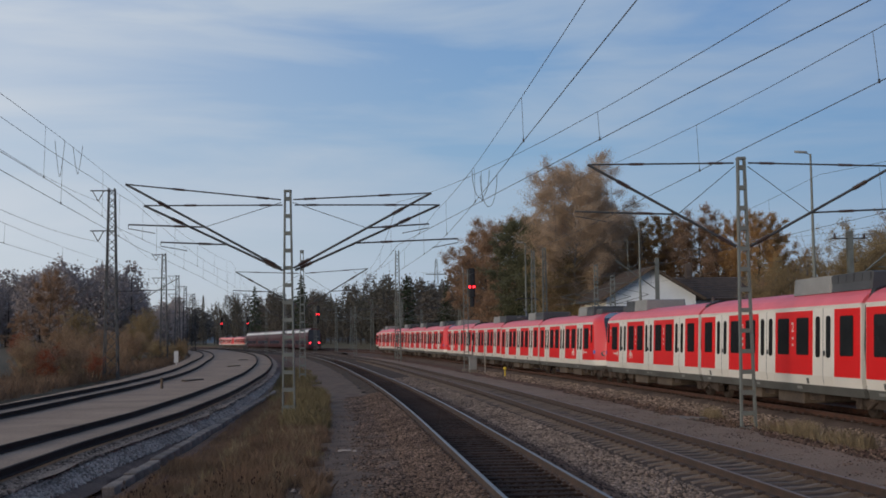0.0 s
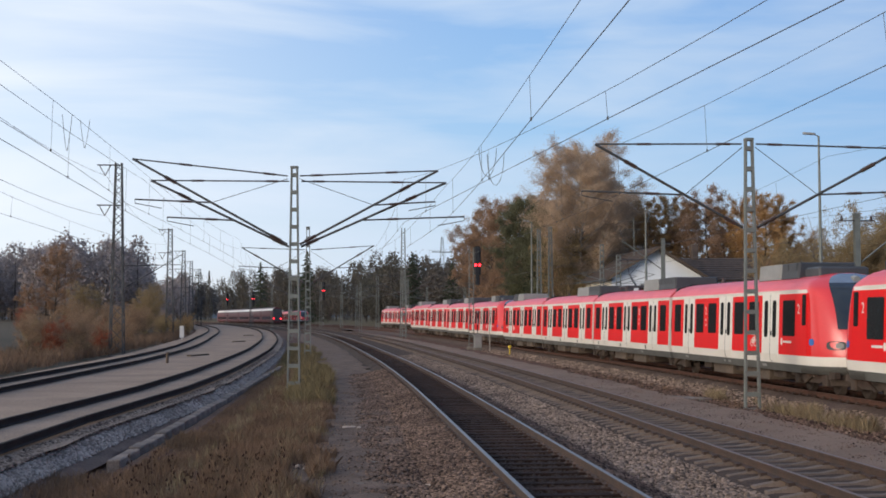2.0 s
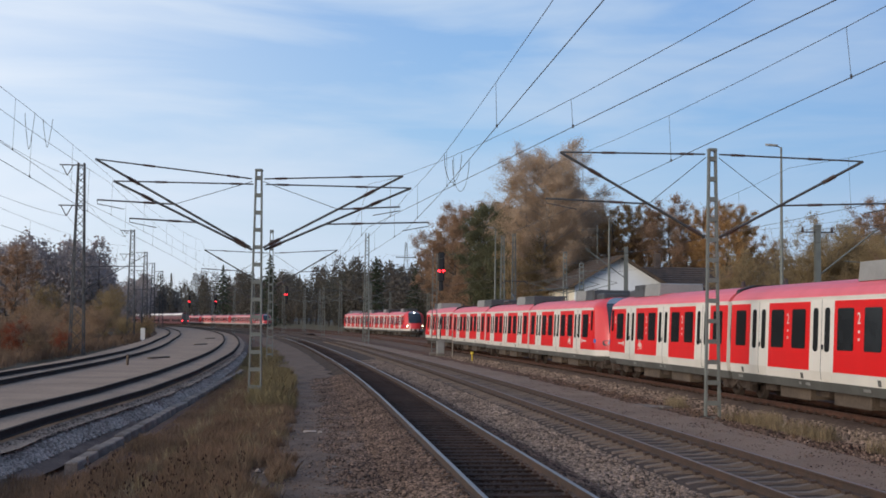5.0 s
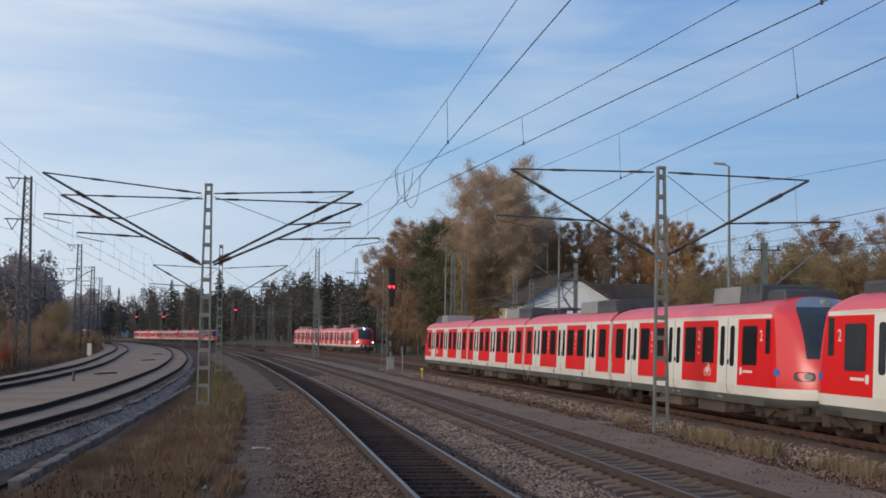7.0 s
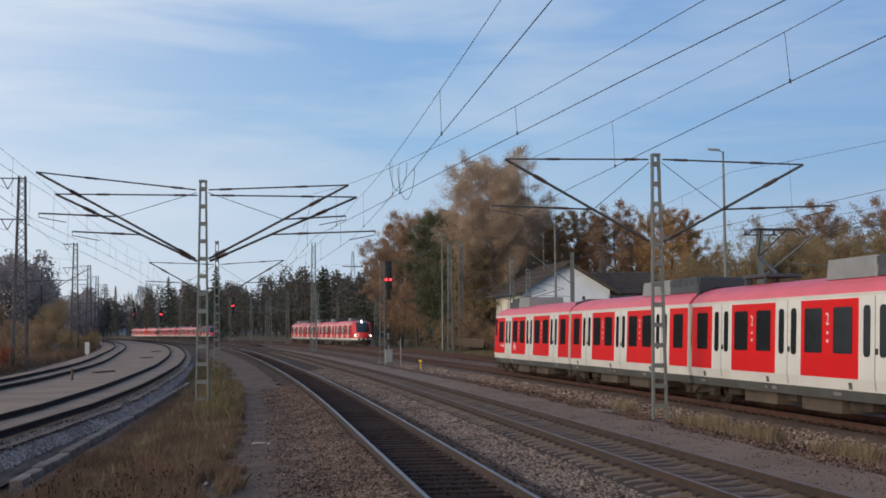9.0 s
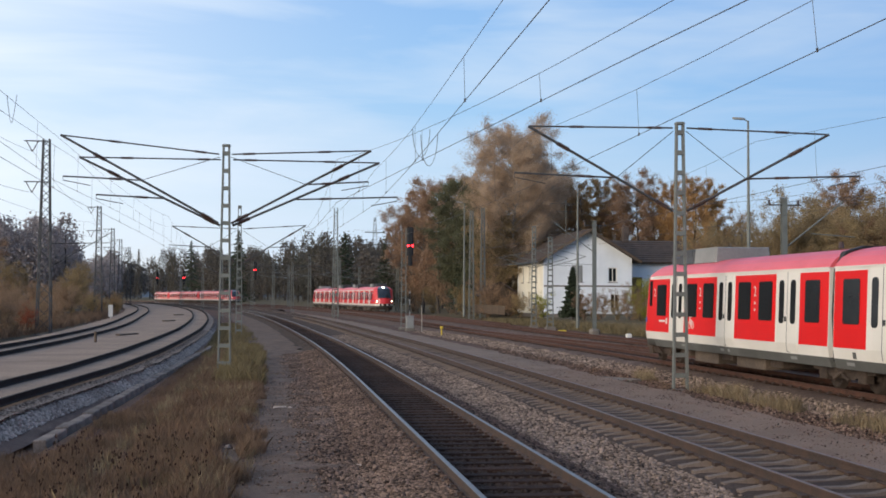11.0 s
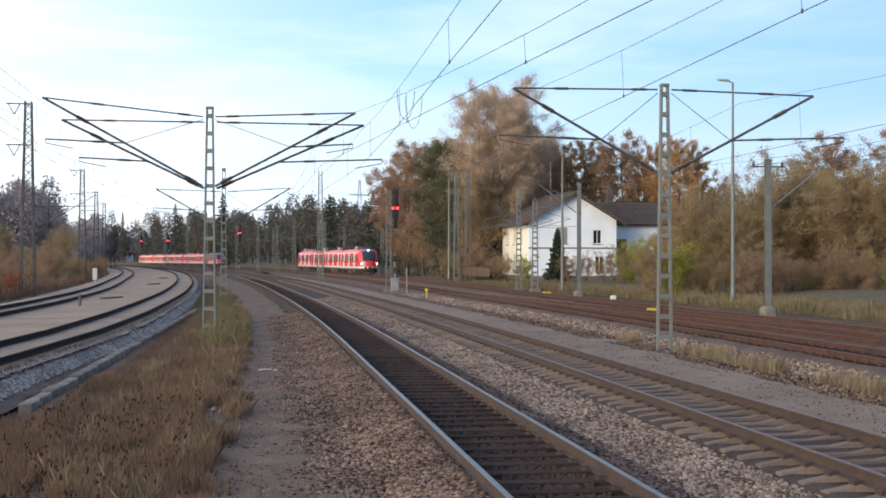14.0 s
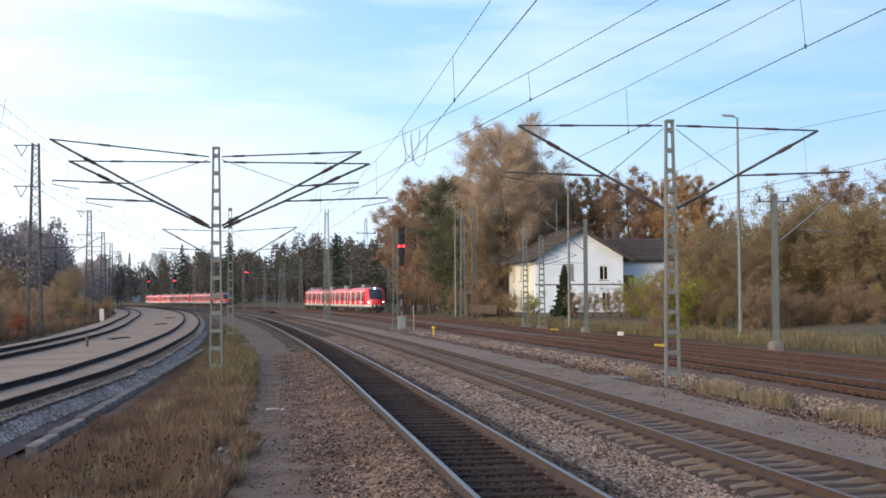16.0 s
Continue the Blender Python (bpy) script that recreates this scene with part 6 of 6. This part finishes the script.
def tree(name, label, h, spread, foliage, bark, seed, leaves=5000, leaf=0.16, base=0.25, widest=0.4, twigs=7, stems=1, rise=0.8, droop=0.0, bare_top=0.0, puff=0.045, category="tree", group="trees", limbs=22):
    """Tapered trunk, limbs that bend upwards, twigs on them, and leaves strung along the twigs.
    widest: where up the crown it is broadest; rise: how steeply limbs climb; bare_top: how thin the foliage gets near the top."""
    rng = np.random.RandomState(seed)
    t = thing(name, Matrix.Identity(4), label, category, group)
    wood, starts, ends, weight = Mesh(), [], [], []
    for st in range(stems):
        lean = rng.randn(2) * (0.008 if stems == 1 else 0.22)
        ph = h * (1 if st == 0 else rng.uniform(0.6, 0.95))
        trunk = [Vector((lean[0] * z + 0.012 * h * math.sin(z * 0.7 + seed), lean[1] * z + 0.012 * h * math.cos(z * 0.6), z)) for z in np.linspace(-0.3, ph * 0.97, 9)]
        r0 = 0.014 * h / math.sqrt(stems)
        wood.tube(trunk, [r0 * (1 - 0.93 * i / 8) for i in range(9)], 7)
        n = int(limbs / math.sqrt(stems))
        for i in range(n):
            u = base + (0.96 - base) * ((i + rng.rand()) / n) ** 0.9
            k = u * 8
            a = trunk[int(k)].lerp(trunk[min(int(k) + 1, 8)], k % 1)
            v = (u - base) / (1 - base)
            prof = (v / widest) ** 0.6 if v < widest else 1 - 0.9 * ((v - widest) / (1 - widest)) ** 1.25
            L = spread * (0.22 + 0.85 * prof) * rng.uniform(0.6, 1.15)
            ang = i * 2.4 + rng.rand() * 0.9
            out = Vector((math.cos(ang), math.sin(ang), 0))
            up = rise * rng.uniform(0.6, 1.25) * (0.75 + 0.5 * v)
            p1 = a + out * L * 0.5 + Vector((0, 0, up * L * 0.38))
            p2 = a + out * L + Vector((0, 0, up * L * (0.95 - droop)))
            wood.tube([a, p1, p2], [r0 * 0.36 * (1 - u * 0.6), r0 * 0.2 * (1 - u * 0.6), r0 * 0.04], 4, caps=False)
            for j in range(twigs):
                w = rng.uniform(0.25, 1.0)
                q = a.lerp(p1, w * 2) if w < 0.5 else p1.lerp(p2, w * 2 - 1)
                d = Vector(rng.randn(3)) * 0.8 + out * 0.7 + Vector((0, 0, 0.45 * rise - 1.6 * droop))
                e = q + d.normalized() * L * rng.uniform(0.16, 0.38)
                wood.tube([q, e], [r0 * 0.07, r0 * 0.015], 3, caps=False)
                starts.append(tuple(q))
                ends.append(tuple(e))
                weight.append((0.12 + rng.rand() ** 1.6) * L ** 0.6 * (1 - bare_top * max(0, v - 0.35)))
    part("trunk", wood, bark, t)
    if leaves:
        w = np.maximum(np.array(weight), 0.001)
        idx = rng.choice(len(w), leaves, p=w / w.sum())
        u = rng.rand(leaves, 1) ** 0.7 * 1.08
        pts = np.array(starts)[idx] * (1 - u) + np.array(ends)[idx] * u
        pts += rng.randn(leaves, 3) * puff * spread * (0.5 + rng.rand(leaves, 1)) * np.array([1, 1, 0.8])
        part("crown", leaf_data(pts, leaf, foliage, rng, "crown"), None, t)
    return t


def put(proto, x, y, z, turn, k=1.0, first=False):
    m = pose(x, y, z, 0, 0, turn) @ Matrix.Diagonal((k, k, k, 1))
    if first:
        proto.matrix_basis = m
        return proto
    return copy_thing(proto, m)


def conifer(h, spread, seed, leaves=5000, name="spruce", label="dark green spruce with drooping branches", group="spruces"):
    rng = np.random.RandomState(seed)
    t = thing(name, Matrix.Identity(4), label, "tree", group)
    wood = Mesh().tube([(0, 0, -0.3), (0, 0, h * 0.5), (0, 0, h)], [0.014 * h, 0.008 * h, 0.01], 6)
    pts = []
    for i in range(70):
        u = 0.08 + 0.9 * (i / 70)
        L = spread * (1 - u) ** 0.85 * rng.uniform(0.75, 1.15)
        a = i * 2.4
        s = Vector((0, 0, u * h))
        e = s + Vector((math.cos(a) * L, math.sin(a) * L, -0.22 * L))
        wood.tube([s, e], [0.03, 0.008], 3, caps=False)
        for v in rng.rand(leaves // 70):
            q = s.lerp(e, v ** 0.7)
            pts.append((q.x + rng.randn() * 0.13 * L, q.y + rng.randn() * 0.13 * L, q.z - abs(rng.randn()) * 0.09 * L))
    part("trunk", wood, M["bark"], t)
    part("crown", leaf_data(np.array(pts), 0.14, M["needles"], rng, "crown"), None, t)
    return t


def plant_trees():
    birch = tree("birch", "tall half-bare birch with thin russet foliage", 20.0, 6.7, M["leaf_brown"], M["birchbark"], 11, 150000, 0.05, 0.16, 0.48, 11, rise=0.85, bare_top=0.0, puff=0.045, limbs=62)
    gold = tree("aspen", "slender tree with golden autumn leaves", 16.5, 3.0, M["leaf_gold"], M["bark"], 12, 42000, 0.06, 0.15, 0.35, 8, rise=1.25, bare_top=0.55, puff=0.06, limbs=38)
    russet = tree("oak", "broad tree with russet brown leaves", 14.5, 4.4, M["leaf_russet"], M["bark"], 13, 52000, 0.06, 0.14, 0.45, 8, rise=0.9, bare_top=0.3, puff=0.055, limbs=36)
    green = tree("maple", "dense dark green broadleaf tree", 14.5, 4.0, M["leaf_green"], M["bark"], 14, 52000, 0.068, 0.10, 0.4, 8, rise=0.7, puff=0.06, limbs=36)
    olive = tree("willow", "bushy many-stemmed tree with olive and ochre leaves", 9.5, 3.3, M["leaf_olive"], M["bark"], 15, 42000, 0.05, 0.06, 0.45, 8, stems=4, rise=1.1, puff=0.06, limbs=40)
    ochre = tree("hazel", "bushy many-stemmed tree with ochre leaves", 8.5, 3.1, M["leaf_ochre"], M["bark"], 16, 34000, 0.046, 0.06, 0.45, 8, stems=4, rise=1.1, puff=0.06, limbs=40)
    bare = tree("bare_tree", "leafless grey tree with fine twigs", 15.0, 4.0, M["leaf_brown"], M["bare_twig"], 17, 1200, 0.06, 0.22, 0.45, 16, rise=1.1, limbs=46)
    bush = tree("shrub", "brown-leaved autumn shrub on rough ground", 3.2, 1.6, M["leaf_dun"], M["bark"], 18, 9000, 0.04, 0.02, 0.5, 6, stems=5, rise=1.2, puff=0.09, category="shrub", group="shrubs")
    redbush = tree("shrub", "red-leaved autumn shrub on rough ground", 3.2, 1.6, M["leaf_red"], M["bark"], 19, 9000, 0.04, 0.02, 0.5, 6, stems=5, rise=1.2, puff=0.09, category="shrub", group="shrubs")
    yelbush = tree("shrub", "yellow-green leafy shrub on rough ground", 3.0, 1.5, M["leaf_yellow"], M["bark"], 20, 9000, 0.04, 0.02, 0.5, 6, stems=5, rise=1.2, puff=0.09, category="shrub", group="shrubs")
    olivebush = tree("shrub", "olive-green leafy shrub on rough ground", 3.2, 1.6, M["leaf_olive"], M["bark"], 21, 9000, 0.04, 0.02, 0.5, 6, stems=5, rise=1.2, puff=0.09, category="shrub", group="shrubs")
    spruce = conifer(14.0, 3.6, 31)
    used = set()

    def p(proto, px, y, z, k, turn=0.0):
        """px: across, in metres at 100 m distance."""
        put(proto, px * y / 100, y, z, turn, k, proto not in used)
        used.add(proto)

    # behind and beside the house
    p(birch, 4.45, 160, 0.6, 1.12)
    p(birch, 4.3, 165, 0.6, 1.02, 115)
    p(birch, 6.7, 172, 0.6, 0.86, 140)
    p(birch, 5.9, 176, 0.6, 0.85, 70)
    p(russet, -3.4, 204, 0.5, 1.1)
    p(russet, -2.5, 196, 0.5, 1.2, 80)
    p(russet, -1.4, 186, 0.5, 1.16, 200)
    p(green, 1.7, 166, 0.5, 1.1)
    p(green, 0.2, 174, 0.5, 1.16, 120)
    p(green, 1.0, 170, 0.5, 1.14, 300)
    p(spruce, 1.1, 168, 0.5, 0.95)
    p(green, 2.7, 164, 0.5, 0.8, 220)
    p(olive, 3.9, 158, 0.5, 1.25, 40)
    p(russet, 2.6, 160, 0.5, 0.45, 10)
    for i, (px, y, k) in enumerate(((9.7, 168, 1.10), (11.2, 174, 1.13), (12.7, 170, 1.05), (14.3, 166, 1.07), (15.6, 172, 1.0), (17.0, 164, 1.05), (18.7, 158, 1.05), (19.9, 162, 1.03), (8.2, 176, 1.05))):
        p(russet if i in (3, 8) else gold, px, y, 0.7, k * (1.02 if i in (3, 8) else 0.95), 47.0 * i)
    for i, (px, y, k) in enumerate(((22.4, 160, 0.85), (24.0, 166, 0.82), (25.5, 160, 0.9), (27.2, 162, 0.9), (12.0, 178, 1.3), (7.2, 176, 1.35))):
        p(bare, px, y, 0.7, k, 61.0 * i)
    # thicket along the verge
    rr = random.Random(5)
    for i in range(34):
        px = 17.4 + 20.6 * (i + rr.random()) / 34
        y = rr.uniform(88, 112)
        proto = (olive, ochre, olive, olive, russet)[rr.randrange(5)]
        k = rr.uniform(0.75, 1.1) * (0.62 if proto is russet else 1) * (0.62 if px < 18.6 else 0.48 if 20.3 < px < 25 else 0.72)
        p(proto, px, y, 0.5, k, rr.uniform(0, 360))
    p(russet, 30.8, 118, 0.7, 0.80, 30)
    p(gold, 28.8, 125, 0.7, 0.68, 10)
    p(russet, 36.0, 112, 0.7, 0.78, 30)
    for i in range(30):
        px = 16.6 + 21.5 * (i + rr.random()) / 30
        p((olivebush, bush, olivebush, yelbush)[rr.choice((0, 0, 0, 1, 1, 2, 3))], px, rr.uniform(84, 91), 0.2, rr.uniform(0.55, 1.0), rr.uniform(0, 360))
    for px, y, b, k in ((6.9, 134, yelbush, 0.75), (6.3, 133, olivebush, 0.6), (10.1, 128, bush, 0.75), (10.7, 129, ochre, 0.33), (11.4, 127, bush, 0.8), (12.6, 124, olivebush, 0.8), (13.6, 122, bush, 0.95), (14.4, 120, olivebush, 0.9),
                        (15.0, 120, yelbush, 1.2), (15.8, 118, olivebush, 1.0), (16.6, 116, yelbush, 1.1), (2.6, 150, bush, 1.3), (4.9, 146, olivebush, 1.0), (4.2, 148, bush, 0.8), (1.6, 156, olivebush, 1.2), (0.6, 164, olivebush, 1.4), (-0.6, 180, bush, 1.6), (-1.8, 192, olivebush, 1.6), (-3.0, 200, bush, 1.6)):
        p(b, px, y, 0.3, k, px * 77)
    put(conifer(5.4, 1.5, 33, 9000, "small_conifer", "small dense dark green conifer beside the house wall", "small conifers"), 9.15 * 1.32, 132, 0.3, 50, 1.0, True)
    # left side: shrubs on the bank
    for i in range(50):
        s = rr.uniform(78, 190)
        off = rr.uniform(-22.5, -18.8) if s < 120 else rr.uniform(-34, -20)
        q = spot(s, off)
        b = rr.choice((bush, bush, redbush, olivebush, bush, ochre if s > 110 else redbush))
        k = rr.uniform(0.5, 0.9) * (1.25 if s > 120 else 1.0) * (0.42 if b is ochre else 1)
        p(b, q.x / q.y * 100, q.y, land(off, s) + 0.05, k, rr.uniform(0, 360))
    for i in range(14):
        s = rr.uniform(185, 250)
        off = rr.uniform(-23, -17.6)
        q = spot(s, off)
        p(rr.choice((bush, olivebush, ochre)), q.x / q.y * 100, q.y, land(off, s), rr.uniform(0.55, 0.8) * (1.0 if i % 3 else 1.3), rr.uniform(0, 360))
    for i in range(16):
        s = rr.uniform(150, 260)
        off = rr.uniform(-40, -20)
        q = spot(s, off)
        p(rr.choice((olive, ochre, russet)), q.x / q.y * 100, q.y, land(off, s), rr.uniform(0.45, 0.75) * (0.7 if s < 170 else 1), rr.uniform(0, 360))
    # near spruce tops and dark trees that stand out over the far wood
    for s, off, k in ((430, 30, 1.9), (300, 35, 1.35), (250, 33, 1.0), (520, 30, 1.9)):
        q = spot(s, off)
        p(spruce, q.x / q.y * 100, q.y, 0.3, k, s)


plant_trees()


def wood_belt(name, label, spots_, material, seed, leaf=0.75, per=260, spiky=0.14):
    """Many far trees as one: trunks and ragged crowns."""
    rng = np.random.RandomState(seed)
    pts, trunks = [], Mesh()
    for x, y, z, h, w in spots_:
        n = per
        kind = rng.rand()
        u = rng.rand(n)
        a = rng.rand(n) * 6.283
        if kind < spiky:
            r = w * 0.75 * (1 - u) ** 0.8 * (0.55 + 0.45 * rng.rand(n))
            zz = z + h * (0.1 + 0.92 * u)
        else:
            r = w * np.sqrt(np.sin(math.pi * np.clip(u * 0.92 + 0.06, 0, 1))) * (0.5 + 0.5 * rng.rand(n))
            zz = z + h * (0.22 + 0.76 * u) + rng.randn(n) * 0.04 * h
        lump = 1 + 0.22 * np.sin(3 * a + 7 * u + x)
        pts.append(np.stack([x + r * lump * np.cos(a), y + r * lump * np.sin(a), zz], 1))
        trunks.tube([(x, y, z - 0.5), (x, y, z + h * 0.85)], [0.012 * h, 0.004 * h], 4, caps=False)
    ob = new(name, leaf_data(np.concatenate(pts), leaf, material, rng, name))
    tagged(ob, label, "wood", kind="stuff")
    tagged(part(name + "_trunks", trunks, M["bark"]), "bare dark trunks of the far wood", "tree trunks", kind="stuff")


def belts():
    rng = random.Random(21)
    sp = lambda s, off: spot(s, off)
    right = []
    for i in range(190):
        s = rng.uniform(235, 720)
        off = rng.uniform(34, 34 + 0.1 * s)
        q = sp(s, off)
        right.append((q.x, q.y, 0.0, rng.uniform(13, 19) * (1.0 + max(0, s - 300) / 900), rng.uniform(2.6, 4.2)))
    wood_belt("far_wood", "dark mixed wood behind the yard", right, M["yard_wood"], 41, 0.30, 1300)
    far = []
    for i in range(150):
        s = rng.uniform(700, 900)
        q = sp(s, rng.choice((rng.uniform(-140, -20), rng.uniform(22, 70))))
        far.append((q.x, q.y, 0.0, rng.uniform(16, 24), rng.uniform(4, 6.5)))
    wood_belt("far_wood", "distant wood closing the line", far, M["far_wood"], 42, 0.6, 500)
    left = []
    for i in range(130):
        y = rng.uniform(205, 300)
        x = -y * rng.uniform(0.302, 0.50)
        left.append((x, y, 1.2, rng.uniform(11.5, 15.5), rng.uniform(2.4, 4.0)))
    for i in range(30):
        y = rng.uniform(320, 420)
        left.append((-y * rng.uniform(0.27, 0.33), y, 1.0, rng.uniform(10, 15), rng.uniform(2.4, 4.0)))
    wood_belt("field_wood", "dark deciduous wood beyond the field", left, M["field_wood"], 43, 0.24, 1500, 0.0)
    back = []
    for i in range(90):
        y = rng.uniform(200, 260)
        back.append((y * rng.uniform(-0.015, 0.46), y, 0.8, rng.uniform(10, 15), rng.uniform(2.6, 4.2)))
    wood_belt("back_wood", "brown wood behind the house and thicket", back, M["leaf_olive"], 44, 0.28, 900, 0.0)
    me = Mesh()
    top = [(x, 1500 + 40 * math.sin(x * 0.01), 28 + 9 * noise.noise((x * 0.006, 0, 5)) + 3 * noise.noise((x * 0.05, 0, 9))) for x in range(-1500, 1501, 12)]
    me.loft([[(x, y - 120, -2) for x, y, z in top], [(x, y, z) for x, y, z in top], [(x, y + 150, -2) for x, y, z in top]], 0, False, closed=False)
    tagged(part("backdrop", me, M["far_hill"]), "wooded ridge on the horizon, haze put into its blue colour", "ridge", kind="structure")


belts()


def blades(name, label, off0, off1, s0, s1, count, h, material, seed, power=1.6, z=-0.42, width=0.010, patchy=0.0, ragged=1.0):
    rng = np.random.RandomState(seed)
    s = s0 + (s1 - s0) * rng.rand(count) ** power
    o = off0 + (off1 - off0) * rng.rand(count)
    if patchy:
        keep = np.array([noise.noise((a * 0.5, b * 0.9, seed)) for a, b in zip(s, o)]) > patchy - 0.5
        s, o = s[keep], o[keep]
    keep = np.array([noise.noise((a * 0.45, seed * 3.1, 0)) * 1.3 + noise.noise((a * 1.7, seed, 4)) * 0.6 + 0.35 for a in s]) * ragged < off1 - o
    s, o = s[keep], o[keep]
    n = len(s)
    th = np.interp(s, SS, TH)
    b = np.stack([np.interp(s, SS, LX) + o * np.cos(th), np.interp(s, SS, LY) + o * np.sin(th), np.full(n, z)], 1)
    hh = h * (0.35 + 0.9 * rng.rand(n, 1) ** 1.3)
    a = rng.rand(n) * 6.283
    side = np.stack([np.cos(a), np.sin(a), np.zeros(n)], 1) * width * (0.6 + 0.8 * rng.rand(n, 1)) * (1 + s[:, None] / 60)
    lean = np.stack([rng.randn(n) * 0.28, rng.randn(n) * 0.28, np.ones(n)], 1)
    tip = b + lean * hh
    mid = b + lean * hh * np.array([0.4, 0.4, 0.55])
    p = np.stack([b - side, b + side, mid + side * 0.8, tip, mid - side * 0.8], 1).reshape(-1, 3)
    f = np.arange(5 * n).reshape(n, 5)
    fast(name, p, f, material, label, "grass")


blades("weed_strip", "withered reddish-brown weeds on the strip", -5.5, -3.2, 9, 64, 150000, 0.25, M["grass_weed"], 1, z=-0.43, patchy=0.05, width=0.0028)
blades("kerb_weeds", "withered brown weeds along the kerb", -6.75, -5.5, 12, 30, 30000, 0.2, M["grass_weed"], 14, z=-0.39, patchy=0.05, width=0.0035)
blades("edging_weeds", "low brown weeds beside the concrete edging", -6.5, -5.0, 24, 64, 45000, 0.13, M["grass_weed"], 19, z=-0.41, patchy=0.0, width=0.003, power=1.2)
blades("corner_weeds", "withered brown weeds by the kerb's end", -9.0, -5.5, 9, 22.5, 44000, 0.24, M["grass_weed"], 11, z=-0.45, patchy=0.1, width=0.0035, power=1.0)
blades("far_weeds", "dull yellow-green weeds between the tracks", -6.2, -3.3, 58, 130, 26000, 0.30, M["grass_verge"], 13, z=-0.46, patchy=0.3, width=0.005, power=1.2)
blades("mast_weeds", "tall yellowish weeds round the mast's foot", -4.9, -3.3, 40, 66, 20000, 0.5, M["grass_verge"], 17, z=-0.45, power=1.0, width=0.004, patchy=0.2)
blades("straw_grass", "pale dry grass among the weeds", -5.8, -3.4, 9, 70, 26000, 0.32, M["grass_dry"], 2, z=-0.42, patchy=0.55, width=0.003)
blades("olive_grass", "dull green grass among the weeds", -5.8, -3.2, 9, 70, 16000, 0.22, M["grass_verge"], 12, z=-0.42, patchy=0.6, width=0.003)
blades("low_grass", "short dull grass by the path", -4.2, -2.4, 9, 60, 9000, 0.07, M["grass_weed"], 3, z=-0.41, patchy=0.55, width=0.003)
blades("verge_grass", "pale dry grass tufts beside the train's track", 9.3, 10.5, 19, 44, 20000, 0.36, M["grass_dry"], 4, z=-0.46, patchy=0.42, power=1.0, width=0.003)
blades("track_grass", "sparse grass beside the train's track", 8.8, 10.2, 20, 60, 4000, 0.2, M["grass_weed"], 5, z=-0.46, patchy=0.6, width=0.004)
blades("meadow_grass", "rough pale grass on the verge before the thicket", 24.2, 31, 50, 118, 14000, 0.6, M["grass_dry"], 6, z=-0.35, power=1.0, width=0.006, patchy=0.4)
blades("meadow_green", "rough dull green grass on the verge before the thicket", 23.6, 34, 50, 140, 60000, 0.5, M["grass_verge"], 7, z=-0.35, power=1.0, width=0.007)
blades("bank_grass", "brown grass on the bank beside the field", -27, -17.8, 50, 190, 50000, 0.8, M["grass_weed"], 8, z=-0.2, power=1.2, width=0.007)
blades("green_weed", "fresh green weed tuft", -4.45, -4.2, 14.4, 14.8, 40, 0.42, M["grass_green"], 9, z=-0.46, power=1.0, width=0.010)


def seed_stalks(name, label, off0, off1, s0, s1, count, h, seed):
    """Upright dry stalks with knobbly dark seed heads."""
    rng = np.random.RandomState(seed)
    me = Mesh()
    for i in range(count):
        s = s0 + (s1 - s0) * rng.rand() ** 1.4
        b = spot(s, off0 + (off1 - off0) * rng.rand(), -0.47)
        hh = h * rng.uniform(0.6, 1.15)
        tip = b + Vector((rng.randn() * 0.06, rng.randn() * 0.06, hh))
        me.tube([b, b.lerp(tip, 0.55) + Vector((0.012, 0, 0)), tip], [0.004, 0.003, 0.002], 3, 0, False)
        for k in range(rng.randint(2, 6)):
            q = b.lerp(tip, rng.uniform(0.6, 1.0)) + Vector((rng.randn() * 0.025, rng.randn() * 0.025, 0))
            e = 0.013 * rng.uniform(0.7, 1.3)
            me.tube([q - Vector((0, 0, e * 1.6)), q, q + Vector((0, 0, e * 1.6))], [e * 0.4, e, e * 0.3], 5, 1)
    tagged(part(name, me, [M["grass_weed"], M["seed_head"]]), label, "weeds", kind="stuff")


seed_stalks("seed_stalks", "dry stalks with dark seed heads among the weeds", -6.8, -4.0, 10, 24, 260, 0.5, 41)


# ------------------------------------------------------------------ movement
# seconds and the place of the coupling between the first and the second unit
TRAIN_S = [(0.0, 162.8), (0.5, 155.35), (1.0, 147.95), (1.5, 140.55), (2.0, 133.26), (2.5, 126.15), (3.0, 119.0), (3.5, 111.85), (4.0, 104.75), (4.6, 96.45), (5.2, 88.25), (5.8, 80.15),
           (6.5, 70.9), (7.0, 64.3), (7.5, 58.2), (8.0, 52.1), (8.5, 46.05), (9.0, 39.95), (9.5, 33.8), (10.0, 27.65), (10.8, 18.3), (11.6, 9.6), (12.5, 0.8),
           (13.0, -4.3), (14.0, -13.7), (15.0, -22.7), (16.0, -31.5)]


def motions():
    for c, behind, flip in MOVING:
        walk(c, [(t, car_pose(s + behind, TRACK["train"], flip)) for t, s in TRAIN_S])
    for c, ahead in DEPARTING:
        walk(c, [(t, car_pose(265.0 + 42.4 * t + ahead, 8.3, False)) for t in np.arange(0, 16.1, 1.0)])


motions()
